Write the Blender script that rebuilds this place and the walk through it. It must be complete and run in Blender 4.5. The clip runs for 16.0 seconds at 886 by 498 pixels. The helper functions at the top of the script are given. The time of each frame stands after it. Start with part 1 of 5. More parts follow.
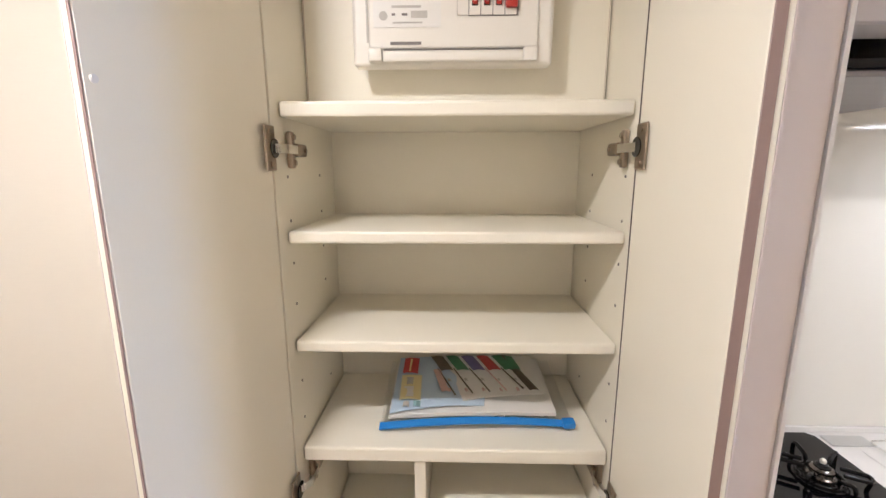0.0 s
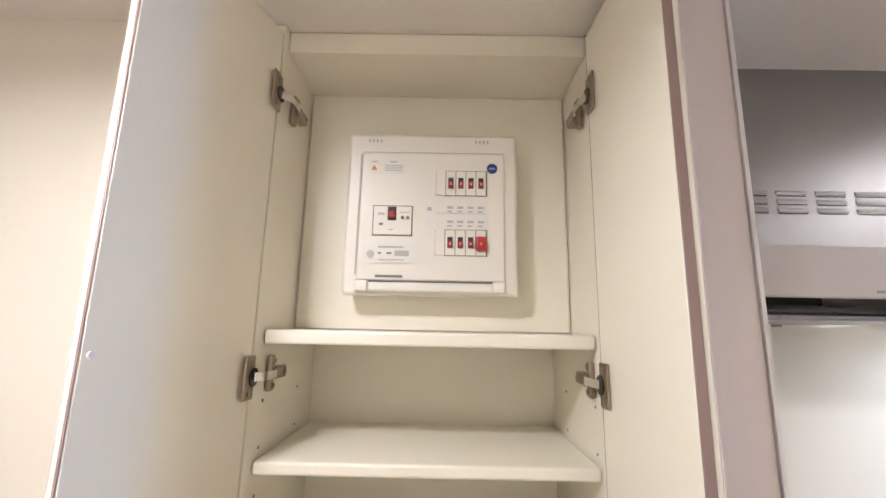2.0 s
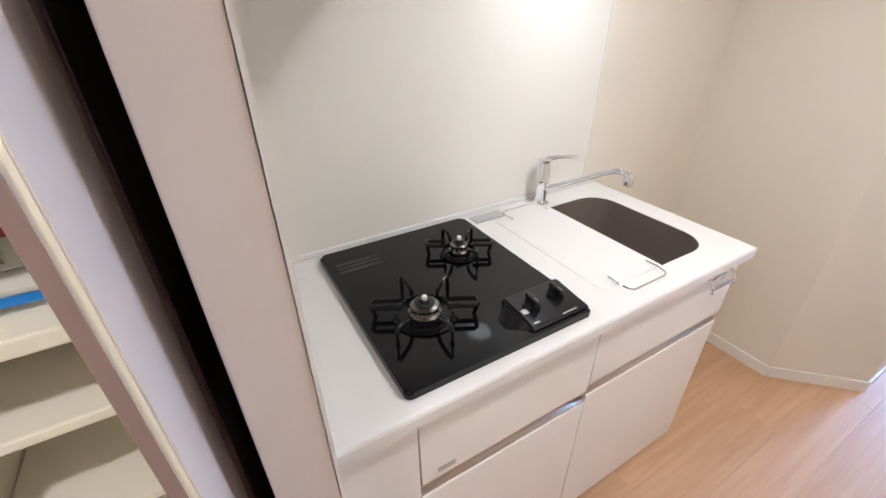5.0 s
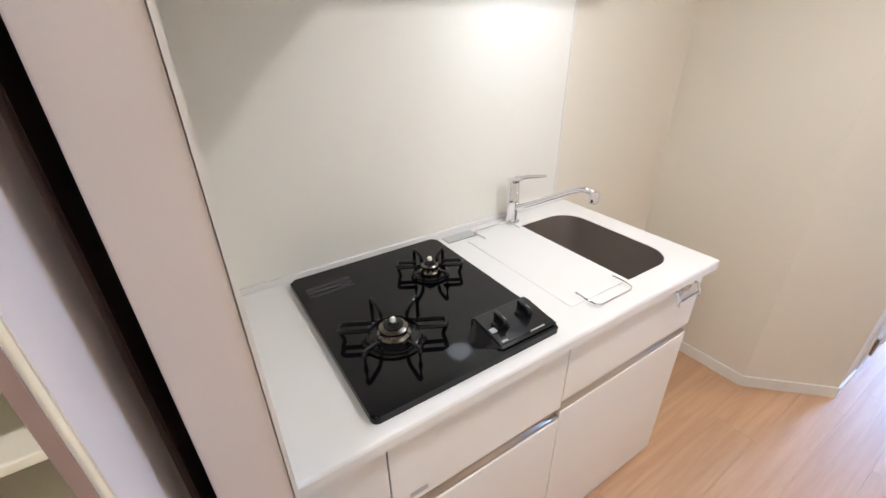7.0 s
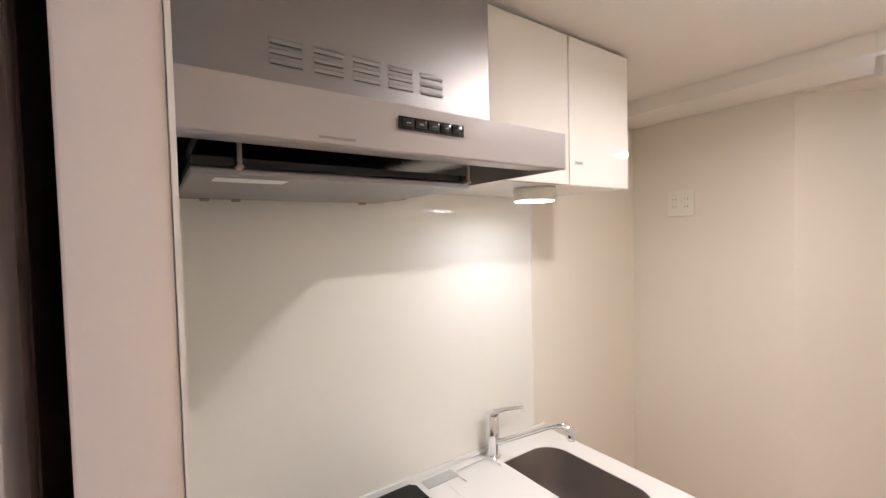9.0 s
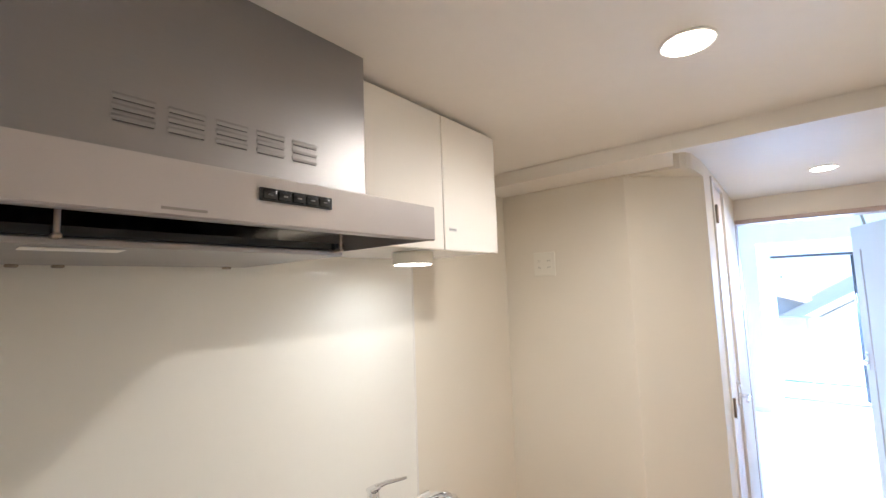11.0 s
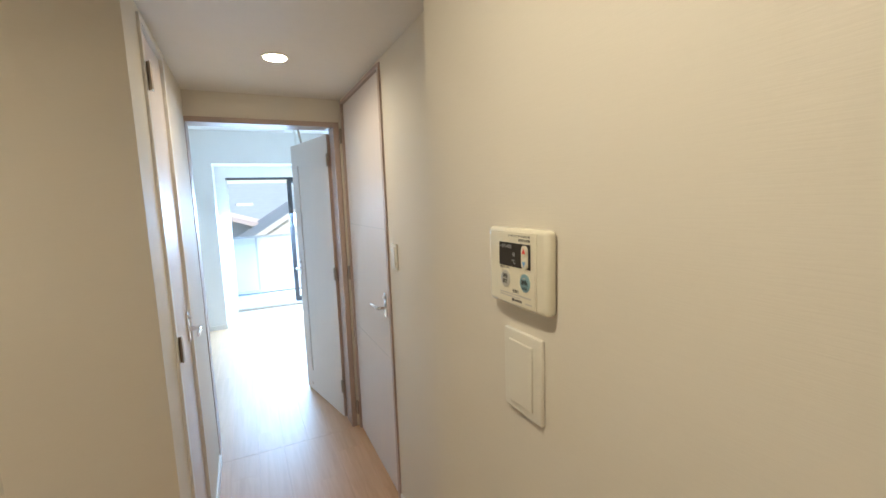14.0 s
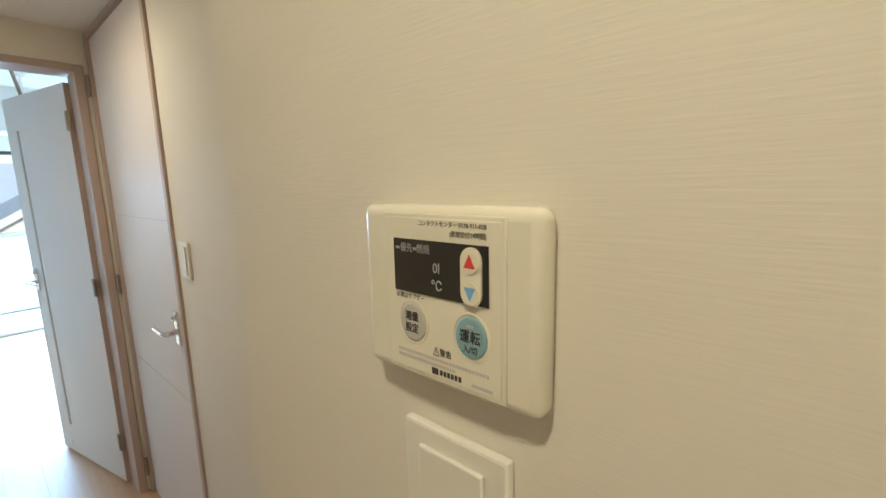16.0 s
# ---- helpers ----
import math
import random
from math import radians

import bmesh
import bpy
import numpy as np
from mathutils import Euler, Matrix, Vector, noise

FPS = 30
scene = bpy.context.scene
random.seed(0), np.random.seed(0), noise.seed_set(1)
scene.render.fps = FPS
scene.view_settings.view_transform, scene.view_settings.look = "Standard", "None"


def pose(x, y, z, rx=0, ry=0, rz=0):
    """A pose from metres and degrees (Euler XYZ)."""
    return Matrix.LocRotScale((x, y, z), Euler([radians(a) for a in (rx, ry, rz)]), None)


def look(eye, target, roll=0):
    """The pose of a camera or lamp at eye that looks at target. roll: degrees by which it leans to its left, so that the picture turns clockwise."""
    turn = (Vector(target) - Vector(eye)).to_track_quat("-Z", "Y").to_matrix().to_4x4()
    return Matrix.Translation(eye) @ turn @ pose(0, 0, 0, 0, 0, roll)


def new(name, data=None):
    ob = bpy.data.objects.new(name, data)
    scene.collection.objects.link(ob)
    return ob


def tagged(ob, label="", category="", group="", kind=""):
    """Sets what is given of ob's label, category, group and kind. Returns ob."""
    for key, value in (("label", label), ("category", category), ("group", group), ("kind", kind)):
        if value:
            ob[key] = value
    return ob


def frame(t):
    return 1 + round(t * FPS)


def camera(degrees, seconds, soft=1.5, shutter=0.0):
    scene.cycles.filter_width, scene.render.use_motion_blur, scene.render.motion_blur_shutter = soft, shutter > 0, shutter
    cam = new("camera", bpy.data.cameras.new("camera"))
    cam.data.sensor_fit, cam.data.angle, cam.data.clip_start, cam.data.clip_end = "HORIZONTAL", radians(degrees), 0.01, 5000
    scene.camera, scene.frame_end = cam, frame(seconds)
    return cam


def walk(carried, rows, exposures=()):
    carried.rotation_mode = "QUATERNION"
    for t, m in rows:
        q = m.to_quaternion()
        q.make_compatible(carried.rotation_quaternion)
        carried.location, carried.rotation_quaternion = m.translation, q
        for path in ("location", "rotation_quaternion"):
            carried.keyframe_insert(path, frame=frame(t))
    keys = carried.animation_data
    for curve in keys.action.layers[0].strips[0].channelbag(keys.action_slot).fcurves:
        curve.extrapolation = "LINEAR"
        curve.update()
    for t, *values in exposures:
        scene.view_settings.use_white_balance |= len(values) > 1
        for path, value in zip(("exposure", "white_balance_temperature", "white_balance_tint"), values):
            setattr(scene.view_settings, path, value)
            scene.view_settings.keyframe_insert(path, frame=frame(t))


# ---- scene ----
cam = camera(93.7, 16.0)
PATH = [
    (0, (-0.014, 0.07, 1.585), (-0.068, 2.033, 1.206), -0.1),
    (0.5, (-0.015, 0.058, 1.631), (-0.063, 2.056, 1.581), 0.4),
    (1, (-0.002, 0.048, 1.664), (-0.082, 2.036, 1.863), 0.8),
    (1.5, (0.004, 0.038, 1.686), (-0.062, 2.008, 2.019), 1.0),
    (2, (0.007, 0.04, 1.685), (-0.005, 2.006, 2.051), 1.1),
    (2.5, (0.023, 0.043, 1.68), (0.121, 2.02, 1.967), 1.1),
    (3, (0.08, 0.056, 1.651), (0.404, 2.029, 1.715), 0.6),
    (3.5, (0.139, 0.083, 1.588), (0.694, 1.996, 1.409), -0.2),
    (4, (0.174, 0.105, 1.547), (0.921, 1.898, 1.071), -1.0),
    (4.5, (0.26, 0.142, 1.506), (1.106, 1.768, 0.706), -0.8),
    (5, (0.328, 0.145, 1.449), (1.195, 1.63, 0.428), -0.5),
    (7.5, (0.358, 0.114, 1.463), (1.364, 1.618, 0.612), -0.4),
    (8, (0.353, 0.111, 1.535), (1.433, 1.702, 0.985), -0.2),
    (8.5, (0.351, 0.076, 1.596), (1.45, 1.731, 1.369), -0.8),
    (11, (0.371, 0.032, 1.642), (1.905, 1.303, 1.82), -2.0),
    (11.5, (0.403, 0.061, 1.61), (2.154, 1.028, 1.633), -2.0),
    (12, (0.451, 0.069, 1.577), (2.348, 0.693, 1.477), -2.0),
    (12.5, (0.59, 0.061, 1.547), (2.567, 0.306, 1.363), -1.9),
    (13, (0.769, 0.064, 1.538), (2.749, -0.092, 1.306), -1.8),
    (13.5, (0.936, 0.079, 1.532), (2.851, -0.446, 1.292), -1.9),
    (14, (1.099, 0.045, 1.524), (2.89, -0.809, 1.279), -2.0),
    (14.5, (1.234, -0.019, 1.518), (2.87, -1.14, 1.26), -2.1),
    (15, (1.334, -0.069, 1.512), (2.81, -1.389, 1.236), -1.9),
    (15.5, (1.399, -0.09, 1.499), (2.764, -1.521, 1.201), -1.6),
    (16, (1.426, -0.119, 1.491), (2.72, -1.611, 1.17), -1.4),
]
walk(cam, [(t, look(eye, target, roll)) for t, eye, target, roll in PATH],
     [(0, 1.45, 5750, 13), (2.5, 1.45, 5600, 12), (3.5, 1.38, 5650, 12), (5, 1.5, 5650, 11), (7.5, 1.5, 5650, 9), (8.5, 1.45, 6050, 15), (11, 1.38, 6000, 9), (11.5, 1.1, 6250, 10), (12, 0.8, 6400, 9), (12.5, 0.6, 6400, 7), (13, 0.58, 6450, 6), (14, 0.46, 7250, 3), (16, 0.38, 7400, 0)])

# ---- world, lights ----
world = bpy.data.worlds.new("sky")
scene.world = world
world.use_nodes = True
wn = world.node_tree
sky = wn.nodes.new("ShaderNodeTexSky")
sky.sky_type, sky.sun_disc = "NISHITA", False
sky.sun_elevation, sky.sun_rotation = radians(33.2), radians(211.6)
sky.dust_density, sky.ozone_density = 0.0, 4.0
wn.links.new(sky.outputs[0], wn.nodes["Background"].inputs[0])
wn.nodes["Background"].inputs[1].default_value = 0.15

sun = new("sun", bpy.data.lights.new("sun", "SUN"))
sun.data.energy, sun.data.angle, sun.data.color = 5.0, radians(0.6), (1.0, 0.97, 0.94)
sun.matrix_world = look((-8, -13, 10), (0, 0, 0))


def disk_lamp(name, place, size, watts, colour, spread=180):
    """A round lamp that shines straight down."""
    ob = new(name, bpy.data.lights.new(name, "AREA"))
    ob.data.shape, ob.data.size, ob.data.energy, ob.data.color = "DISK", size, watts, colour
    ob.data.spread = radians(spread)
    ob.matrix_world = pose(*place)
    return ob


WARM = (1.0, 0.91, 0.82)
COOL = (0.95, 0.98, 1.0)
disk_lamp("kitchen_downlight_lamp", (1.397, 0.162, 2.148), 0.09, 3.5, WARM, 165)
disk_lamp("hall_downlight_lamp", (3.117, -0.139, 2.146), 0.09, 2.6, WARM, 160)
disk_lamp("entry_downlight_lamp", (-0.38, 0.05, 2.148), 0.09, 2.9, WARM, 165)
disk_lamp("cabinet_puck_lamp", (1.28, 0.905, 1.706), 0.12, 0.30, COOL, 165)

# The sky's light as it comes in through the balcony window.
daylight = new("window_daylight", bpy.data.lights.new("window_daylight", "AREA"))
daylight.data.shape, daylight.data.size, daylight.data.size_y = "RECTANGLE", 1.7, 1.0
daylight.data.energy, daylight.data.color = 190.0, (0.31, 0.55, 1.0)
daylight.matrix_world = look((7.34, -0.62, 1.40), (6.92, -0.62, 0.50))

# ---- materials ----


def nodes_of(name):
    m = bpy.data.materials.new(name)
    m.use_nodes = True
    return m, m.node_tree, m.node_tree.nodes["Principled BSDF"]


def surface(name, colour, rough=0.5, metal=0.0, vary=0.05, scale=6.0, grain=250.0, bump=0.03, coat=0.0, stretch=(1, 1, 1), spec=0.5, rand=0.0):
    """A painted, plastic or metal surface: soft blotches, fine grain, a little relief and uneven gloss."""
    m, tree, shader = nodes_of(name)
    n, link = tree.nodes, tree.links.new
    co, mp = n.new("ShaderNodeTexCoord"), n.new("ShaderNodeMapping")
    mp.inputs["Scale"].default_value = stretch
    link(co.outputs["Object"], mp.inputs[0])
    big, fine = n.new("ShaderNodeTexNoise"), n.new("ShaderNodeTexNoise")
    big.inputs["Scale"].default_value, big.inputs["Detail"].default_value = scale, 4
    fine.inputs["Scale"].default_value, fine.inputs["Detail"].default_value = grain, 3
    link(mp.outputs[0], big.inputs[0]), link(mp.outputs[0], fine.inputs[0])
    ramp = n.new("ShaderNodeMapRange")
    ramp.inputs["To Min"].default_value, ramp.inputs["To Max"].default_value = 1 - vary, 1 + vary
    link(big.outputs[0], ramp.inputs[0])
    ramp2 = n.new("ShaderNodeMapRange")
    ramp2.inputs["To Min"].default_value, ramp2.inputs["To Max"].default_value = 1 - vary * 0.6, 1 + vary * 0.6
    link(fine.outputs[0], ramp2.inputs[0])
    mul = n.new("ShaderNodeMath")
    mul.operation = "MULTIPLY"
    link(ramp.outputs[0], mul.inputs[0]), link(ramp2.outputs[0], mul.inputs[1])
    value = mul.outputs[0]
    if rand:
        info, rr, m2 = n.new("ShaderNodeObjectInfo"), n.new("ShaderNodeMapRange"), n.new("ShaderNodeMath")
        rr.inputs["To Min"].default_value, rr.inputs["To Max"].default_value = 1 - rand, 1 + rand
        m2.operation = "MULTIPLY"
        link(info.outputs["Random"], rr.inputs[0]), link(value, m2.inputs[0]), link(rr.outputs[0], m2.inputs[1])
        value = m2.outputs[0]
    tint = n.new("ShaderNodeVectorMath")
    tint.operation = "SCALE"
    tint.inputs[0].default_value = colour
    link(value, tint.inputs["Scale"])
    link(tint.outputs[0], shader.inputs["Base Color"])
    gloss = n.new("ShaderNodeMapRange")
    gloss.inputs["To Min"].default_value, gloss.inputs["To Max"].default_value = max(0.02, rough * 0.85), min(1, rough * 1.15)
    link(big.outputs[0], gloss.inputs[0]), link(gloss.outputs[0], shader.inputs["Roughness"])
    shader.inputs["Metallic"].default_value = metal
    shader.inputs["Coat Weight"].default_value = coat
    shader.inputs["Coat Roughness"].default_value = 0.06
    shader.inputs["Specular IOR Level"].default_value = spec
    if bump:
        b = n.new("ShaderNodeBump")
        b.inputs["Strength"].default_value, b.inputs["Distance"].default_value = min(1, bump * 10), 0.0008
        link(fine.outputs[0], b.inputs["Height"]), link(b.outputs[0], shader.inputs["Normal"])
    return m


def wallpaper(name, colour, depth=0.12):
    """Vinyl wallpaper with a woven, horizontal relief."""
    m, tree, shader = nodes_of(name)
    n, link = tree.nodes, tree.links.new
    co = n.new("ShaderNodeTexCoord")
    mp, mp2 = n.new("ShaderNodeMapping"), n.new("ShaderNodeMapping")
    mp.inputs["Scale"].default_value = (30, 30, 560)
    mp2.inputs["Scale"].default_value = (230, 230, 170)
    link(co.outputs["Object"], mp.inputs[0]), link(co.outputs["Object"], mp2.inputs[0])
    weave, thread, blot = (n.new("ShaderNodeTexNoise") for _ in range(3))
    weave.inputs["Scale"].default_value, weave.inputs["Detail"].default_value = 1.0, 3
    thread.inputs["Scale"].default_value, thread.inputs["Detail"].default_value = 1.0, 2
    blot.inputs["Scale"].default_value, blot.inputs["Detail"].default_value = 2.2, 3
    link(mp.outputs[0], weave.inputs[0]), link(mp2.outputs[0], thread.inputs[0]), link(co.outputs["Object"], blot.inputs[0])
    add = n.new("ShaderNodeMath")
    add.operation, add.inputs[1].default_value = "MULTIPLY_ADD", 0.30
    link(thread.outputs[0], add.inputs[0]), link(weave.outputs[0], add.inputs[2])
    r1, r2 = n.new("ShaderNodeMapRange"), n.new("ShaderNodeMapRange")
    r1.inputs["To Min"].default_value, r1.inputs["To Max"].default_value = 0.97, 1.03
    r2.inputs["To Min"].default_value, r2.inputs["To Max"].default_value = 0.98, 1.02
    link(blot.outputs[0], r1.inputs[0]), link(add.outputs[0], r2.inputs[0])
    mul = n.new("ShaderNodeMath")
    mul.operation = "MULTIPLY"
    link(r1.outputs[0], mul.inputs[0]), link(r2.outputs[0], mul.inputs[1])
    tint = n.new("ShaderNodeVectorMath")
    tint.operation, tint.inputs[0].default_value = "SCALE", colour
    link(mul.outputs[0], tint.inputs["Scale"]), link(tint.outputs[0], shader.inputs["Base Color"])
    b = n.new("ShaderNodeBump")
    b.inputs["Strength"].default_value, b.inputs["Distance"].default_value = depth, 0.0016
    link(add.outputs[0], b.inputs["Height"]), link(b.outputs[0], shader.inputs["Normal"])
    shader.inputs["Roughness"].default_value = 0.62
    shader.inputs["Specular IOR Level"].default_value = 0.35
    return m


def wood(name, dark, light, along=(0.5, 9, 9), rough=0.35, rand=0.12, coat=0.15):
    """Varnished board with grain that runs along x."""
    m, tree, shader = nodes_of(name)
    n, link = tree.nodes, tree.links.new
    co, info = n.new("ShaderNodeTexCoord"), n.new("ShaderNodeObjectInfo")
    off, mp = n.new("ShaderNodeVectorMath"), n.new("ShaderNodeMapping")
    off.operation = "MULTIPLY_ADD"
    off.inputs[0].default_value = (1, 1, 1)
    sc = n.new("ShaderNodeVectorMath")
    sc.operation, sc.inputs[0].default_value = "SCALE", (37, 21, 11)
    link(info.outputs["Random"], sc.inputs["Scale"])
    link(co.outputs["Object"], off.inputs[0])
    off.inputs[1].default_value = (1, 1, 1)
    link(sc.outputs[0], off.inputs[2])
    mp.inputs["Scale"].default_value = along
    link(off.outputs[0], mp.inputs[0])
    grain, fine = n.new("ShaderNodeTexNoise"), n.new("ShaderNodeTexNoise")
    grain.inputs["Scale"].default_value, grain.inputs["Detail"].default_value, grain.inputs["Distortion"].default_value = 4, 6, 0.8
    fine.inputs["Scale"].default_value, fine.inputs["Detail"].default_value = 30, 3
    link(mp.outputs[0], grain.inputs[0]), link(mp.outputs[0], fine.inputs[0])
    mixv = n.new("ShaderNodeMath")
    mixv.operation, mixv.inputs[1].default_value = "MULTIPLY_ADD", 0.3
    link(fine.outputs[0], mixv.inputs[0]), link(grain.outputs[0], mixv.inputs[2])
    ramp = n.new("ShaderNodeValToRGB")
    ramp.color_ramp.elements[0].position, ramp.color_ramp.elements[1].position = 0.42, 0.85
    ramp.color_ramp.elements[0].color, ramp.color_ramp.elements[1].color = (*dark, 1), (*light, 1)
    link(mixv.outputs[0], ramp.inputs[0])
    rr = n.new("ShaderNodeMapRange")
    rr.inputs["To Min"].default_value, rr.inputs["To Max"].default_value = 1 - rand, 1 + rand
    link(info.outputs["Random"], rr.inputs[0])
    tint = n.new("ShaderNodeVectorMath")
    tint.operation = "SCALE"
    link(ramp.outputs[0], tint.inputs[0]), link(rr.outputs[0], tint.inputs["Scale"]), link(tint.outputs[0], shader.inputs["Base Color"])
    g = n.new("ShaderNodeMapRange")
    g.inputs["To Min"].default_value, g.inputs["To Max"].default_value = rough * 0.8, rough * 1.3
    link(grain.outputs[0], g.inputs[0]), link(g.outputs[0], shader.inputs["Roughness"])
    shader.inputs["Coat Weight"].default_value, shader.inputs["Coat Roughness"].default_value = coat, 0.45
    b = n.new("ShaderNodeBump")
    b.inputs["Strength"].default_value, b.inputs["Distance"].default_value = 0.15, 0.0006
    link(mixv.outputs[0], b.inputs["Height"]), link(b.outputs[0], shader.inputs["Normal"])
    return m


def lit(name, colour, strength):
    m, tree, shader = nodes_of(name)
    shader.inputs["Base Color"].default_value = (0.9, 0.9, 0.9, 1)
    shader.inputs["Emission Color"].default_value = (*colour, 1)
    shader.inputs["Emission Strength"].default_value = strength
    return m


def glass(name, tint=(1, 1, 1), rough=0.0):
    m, tree, shader = nodes_of(name)
    shader.inputs["Base Color"].default_value = (*tint, 1)
    shader.inputs["Transmission Weight"].default_value = 1
    shader.inputs["Roughness"].default_value = rough
    shader.inputs["IOR"].default_value = 1.45
    return m


PAPER = wallpaper("wallpaper", (0.77, 0.71, 0.605), 0.12)
PAPER_ROOM = wallpaper("room_wallpaper", (0.84, 0.83, 0.80), 0.2)
CEIL = wallpaper("ceiling_paper", (0.82, 0.775, 0.71), 0.2)
LAMINATE = surface("white_laminate", (0.87, 0.82, 0.69), 0.42, vary=0.02, grain=500, bump=0.01)
DOORSKIN = surface("pale_pink_door_skin", (0.72, 0.64, 0.59), 0.45, vary=0.03, scale=3, grain=60, bump=0.02, stretch=(6, 6, 0.4))
TRIM = surface("pink_brown_trim", (0.48, 0.36, 0.30), 0.42, vary=0.05, scale=3, grain=70, bump=0.02, stretch=(6, 6, 0.4))
WHITETRIM = surface("white_trim", (0.80, 0.77, 0.72), 0.4, vary=0.02, bump=0.01)
EDGE = surface("pink_edge_band", (0.30, 0.205, 0.18), 0.4, vary=0.03, bump=0.01)
CAPSKIN = surface("pinkish_white_panel", (0.74, 0.66, 0.62), 0.4, vary=0.02, grain=300, bump=0.01)
SPLASH = surface("glossy_kitchen_panel", (0.84, 0.815, 0.745), 0.07, vary=0.015, scale=2, grain=40, bump=0.002, spec=0.4)
GLOSSWHITE = surface("glossy_white_door", (0.84, 0.80, 0.74), 0.06, vary=0.015, bump=0.004, coat=0.6)
COUNTER = surface("white_counter", (0.81, 0.79, 0.76), 0.22, vary=0.02, grain=600, bump=0.01, coat=0.3)
FRONT = surface("white_drawer_front", (0.87, 0.845, 0.80), 0.25, vary=0.02, bump=0.006, coat=0.3)
STEELGREY = surface("brushed_hood_steel", (0.31, 0.295, 0.29), 0.42, metal=0.85, vary=0.04, scale=4, grain=90, bump=0.01, stretch=(0.3, 6, 6))
LOUVREDARK = surface("shaded_louvre_steel", (0.10, 0.095, 0.095), 0.5, metal=0.6, vary=0.05, bump=0.01)
HOODLIP = surface("silver_painted_hood", (0.43, 0.395, 0.38), 0.36, metal=0.55, vary=0.03, scale=3, bump=0.006)
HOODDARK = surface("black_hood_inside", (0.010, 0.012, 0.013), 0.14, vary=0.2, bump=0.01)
BLACKGLASS = surface("black_glass", (0.004, 0.004, 0.005), 0.035, vary=0.1, bump=0, spec=0.32)
BLACKIRON = surface("black_enamel_iron", (0.006, 0.006, 0.006), 0.22, vary=0.2, scale=20, bump=0.02, spec=0.3)
BLACKPLASTIC = surface("black_plastic", (0.009, 0.009, 0.010), 0.2, vary=0.1, bump=0.01)
CHROME = surface("chrome", (0.85, 0.85, 0.86), 0.07, metal=1.0, vary=0.02, bump=0)
NICKEL = surface("worn_nickel", (0.40, 0.33, 0.26), 0.3, metal=1.0, vary=0.12, scale=60, bump=0.02)
BURNER = surface("burner_alloy", (0.20, 0.18, 0.155), 0.2, metal=0.95, vary=0.1, scale=40, bump=0.02)
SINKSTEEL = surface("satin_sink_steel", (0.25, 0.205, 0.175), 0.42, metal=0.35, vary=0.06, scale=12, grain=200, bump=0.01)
GAPSHADE = surface("dark_brown_edge", (0.055, 0.03, 0.025), 0.5, vary=0.1, bump=0.01)
ALU = surface("aluminium_channel", (0.55, 0.48, 0.42), 0.3, metal=0.9, vary=0.04, bump=0.01)
PLASTIC = surface("ivory_plastic", (0.80, 0.76, 0.66), 0.32, vary=0.015, bump=0.008)
REMOTE = surface("cream_remote_plastic", (0.80, 0.75, 0.60), 0.24, vary=0.015, bump=0.006, coat=0.25)
BOXPLASTIC = surface("white_board_plastic", (0.82, 0.78, 0.70), 0.35, vary=0.015, bump=0.008)
GREYPLATE = surface("grey_plate", (0.50, 0.50, 0.49), 0.3, metal=0.3, vary=0.05, bump=0.01)
SCREEN = surface("dark_lcd", (0.010, 0.009, 0.010), 0.12, vary=0.1, bump=0, coat=0.6)
RED = surface("red_switch", (0.42, 0.03, 0.02), 0.35, vary=0.06, bump=0.01)
REDTRI = surface("red_print", (0.70, 0.06, 0.05), 0.5, vary=0.03, bump=0)
BLUETRI = surface("blue_print", (0.18, 0.42, 0.70), 0.5, vary=0.03, bump=0)
NAVY = surface("navy_sticker", (0.03, 0.05, 0.25), 0.4, vary=0.05, bump=0)
PRINT = surface("grey_print", (0.22, 0.20, 0.18), 0.6, vary=0.1, bump=0)
INK = surface("black_ink", (0.045, 0.04, 0.035), 0.6, vary=0.1, bump=0)
PALEPRINT = surface("pale_print", (0.52, 0.49, 0.44), 0.6, vary=0.1, bump=0)
WHITEPRINT = surface("white_print", (0.36, 0.36, 0.36), 0.6, vary=0.02, bump=0)
ORANGE = surface("orange_print", (0.75, 0.32, 0.05), 0.6, vary=0.05, bump=0)
PAPERWHITE = surface("printed_paper", (0.80, 0.775, 0.72), 0.45, vary=0.03, bump=0.01)
PAPERBLUE = surface("pale_blue_paper", (0.52, 0.64, 0.76), 0.45, vary=0.04, bump=0.01)
PAPERYELLOW = surface("yellow_paper", (0.80, 0.70, 0.36), 0.5, vary=0.05, bump=0)
PAPERRED = surface("red_paper", (0.50, 0.05, 0.05), 0.5, vary=0.15, scale=60, bump=0)
PAPERGREEN = surface("green_paper", (0.06, 0.22, 0.10), 0.5, vary=0.3, scale=80, bump=0)
PAPERBROWN = surface("brown_paper", (0.12, 0.09, 0.06), 0.5, vary=0.35, scale=80, bump=0)
PAPERVIOLET = surface("violet_paper", (0.16, 0.13, 0.30), 0.5, vary=0.3, scale=80, bump=0)
PAPERPINK = surface("salmon_paper", (0.62, 0.42, 0.38), 0.5, vary=0.1, scale=60, bump=0)
ZIP = surface("blue_zip_strip", (0.03, 0.22, 0.62), 0.3, vary=0.05, bump=0.01)
TEAL = surface("blue_grey_button", (0.24, 0.40, 0.44), 0.35, vary=0.03, bump=0.01)
GREYBTN = surface("grey_button", (0.50, 0.48, 0.43), 0.35, vary=0.03, bump=0.01)
FLOORWOOD = wood("oak_floor_board", (0.48, 0.28, 0.148), (0.57, 0.35, 0.205), rough=0.42, rand=0.04, coat=0.35)
SUB = surface("subfloor", (0.10, 0.07, 0.05), 0.8, bump=0.02)
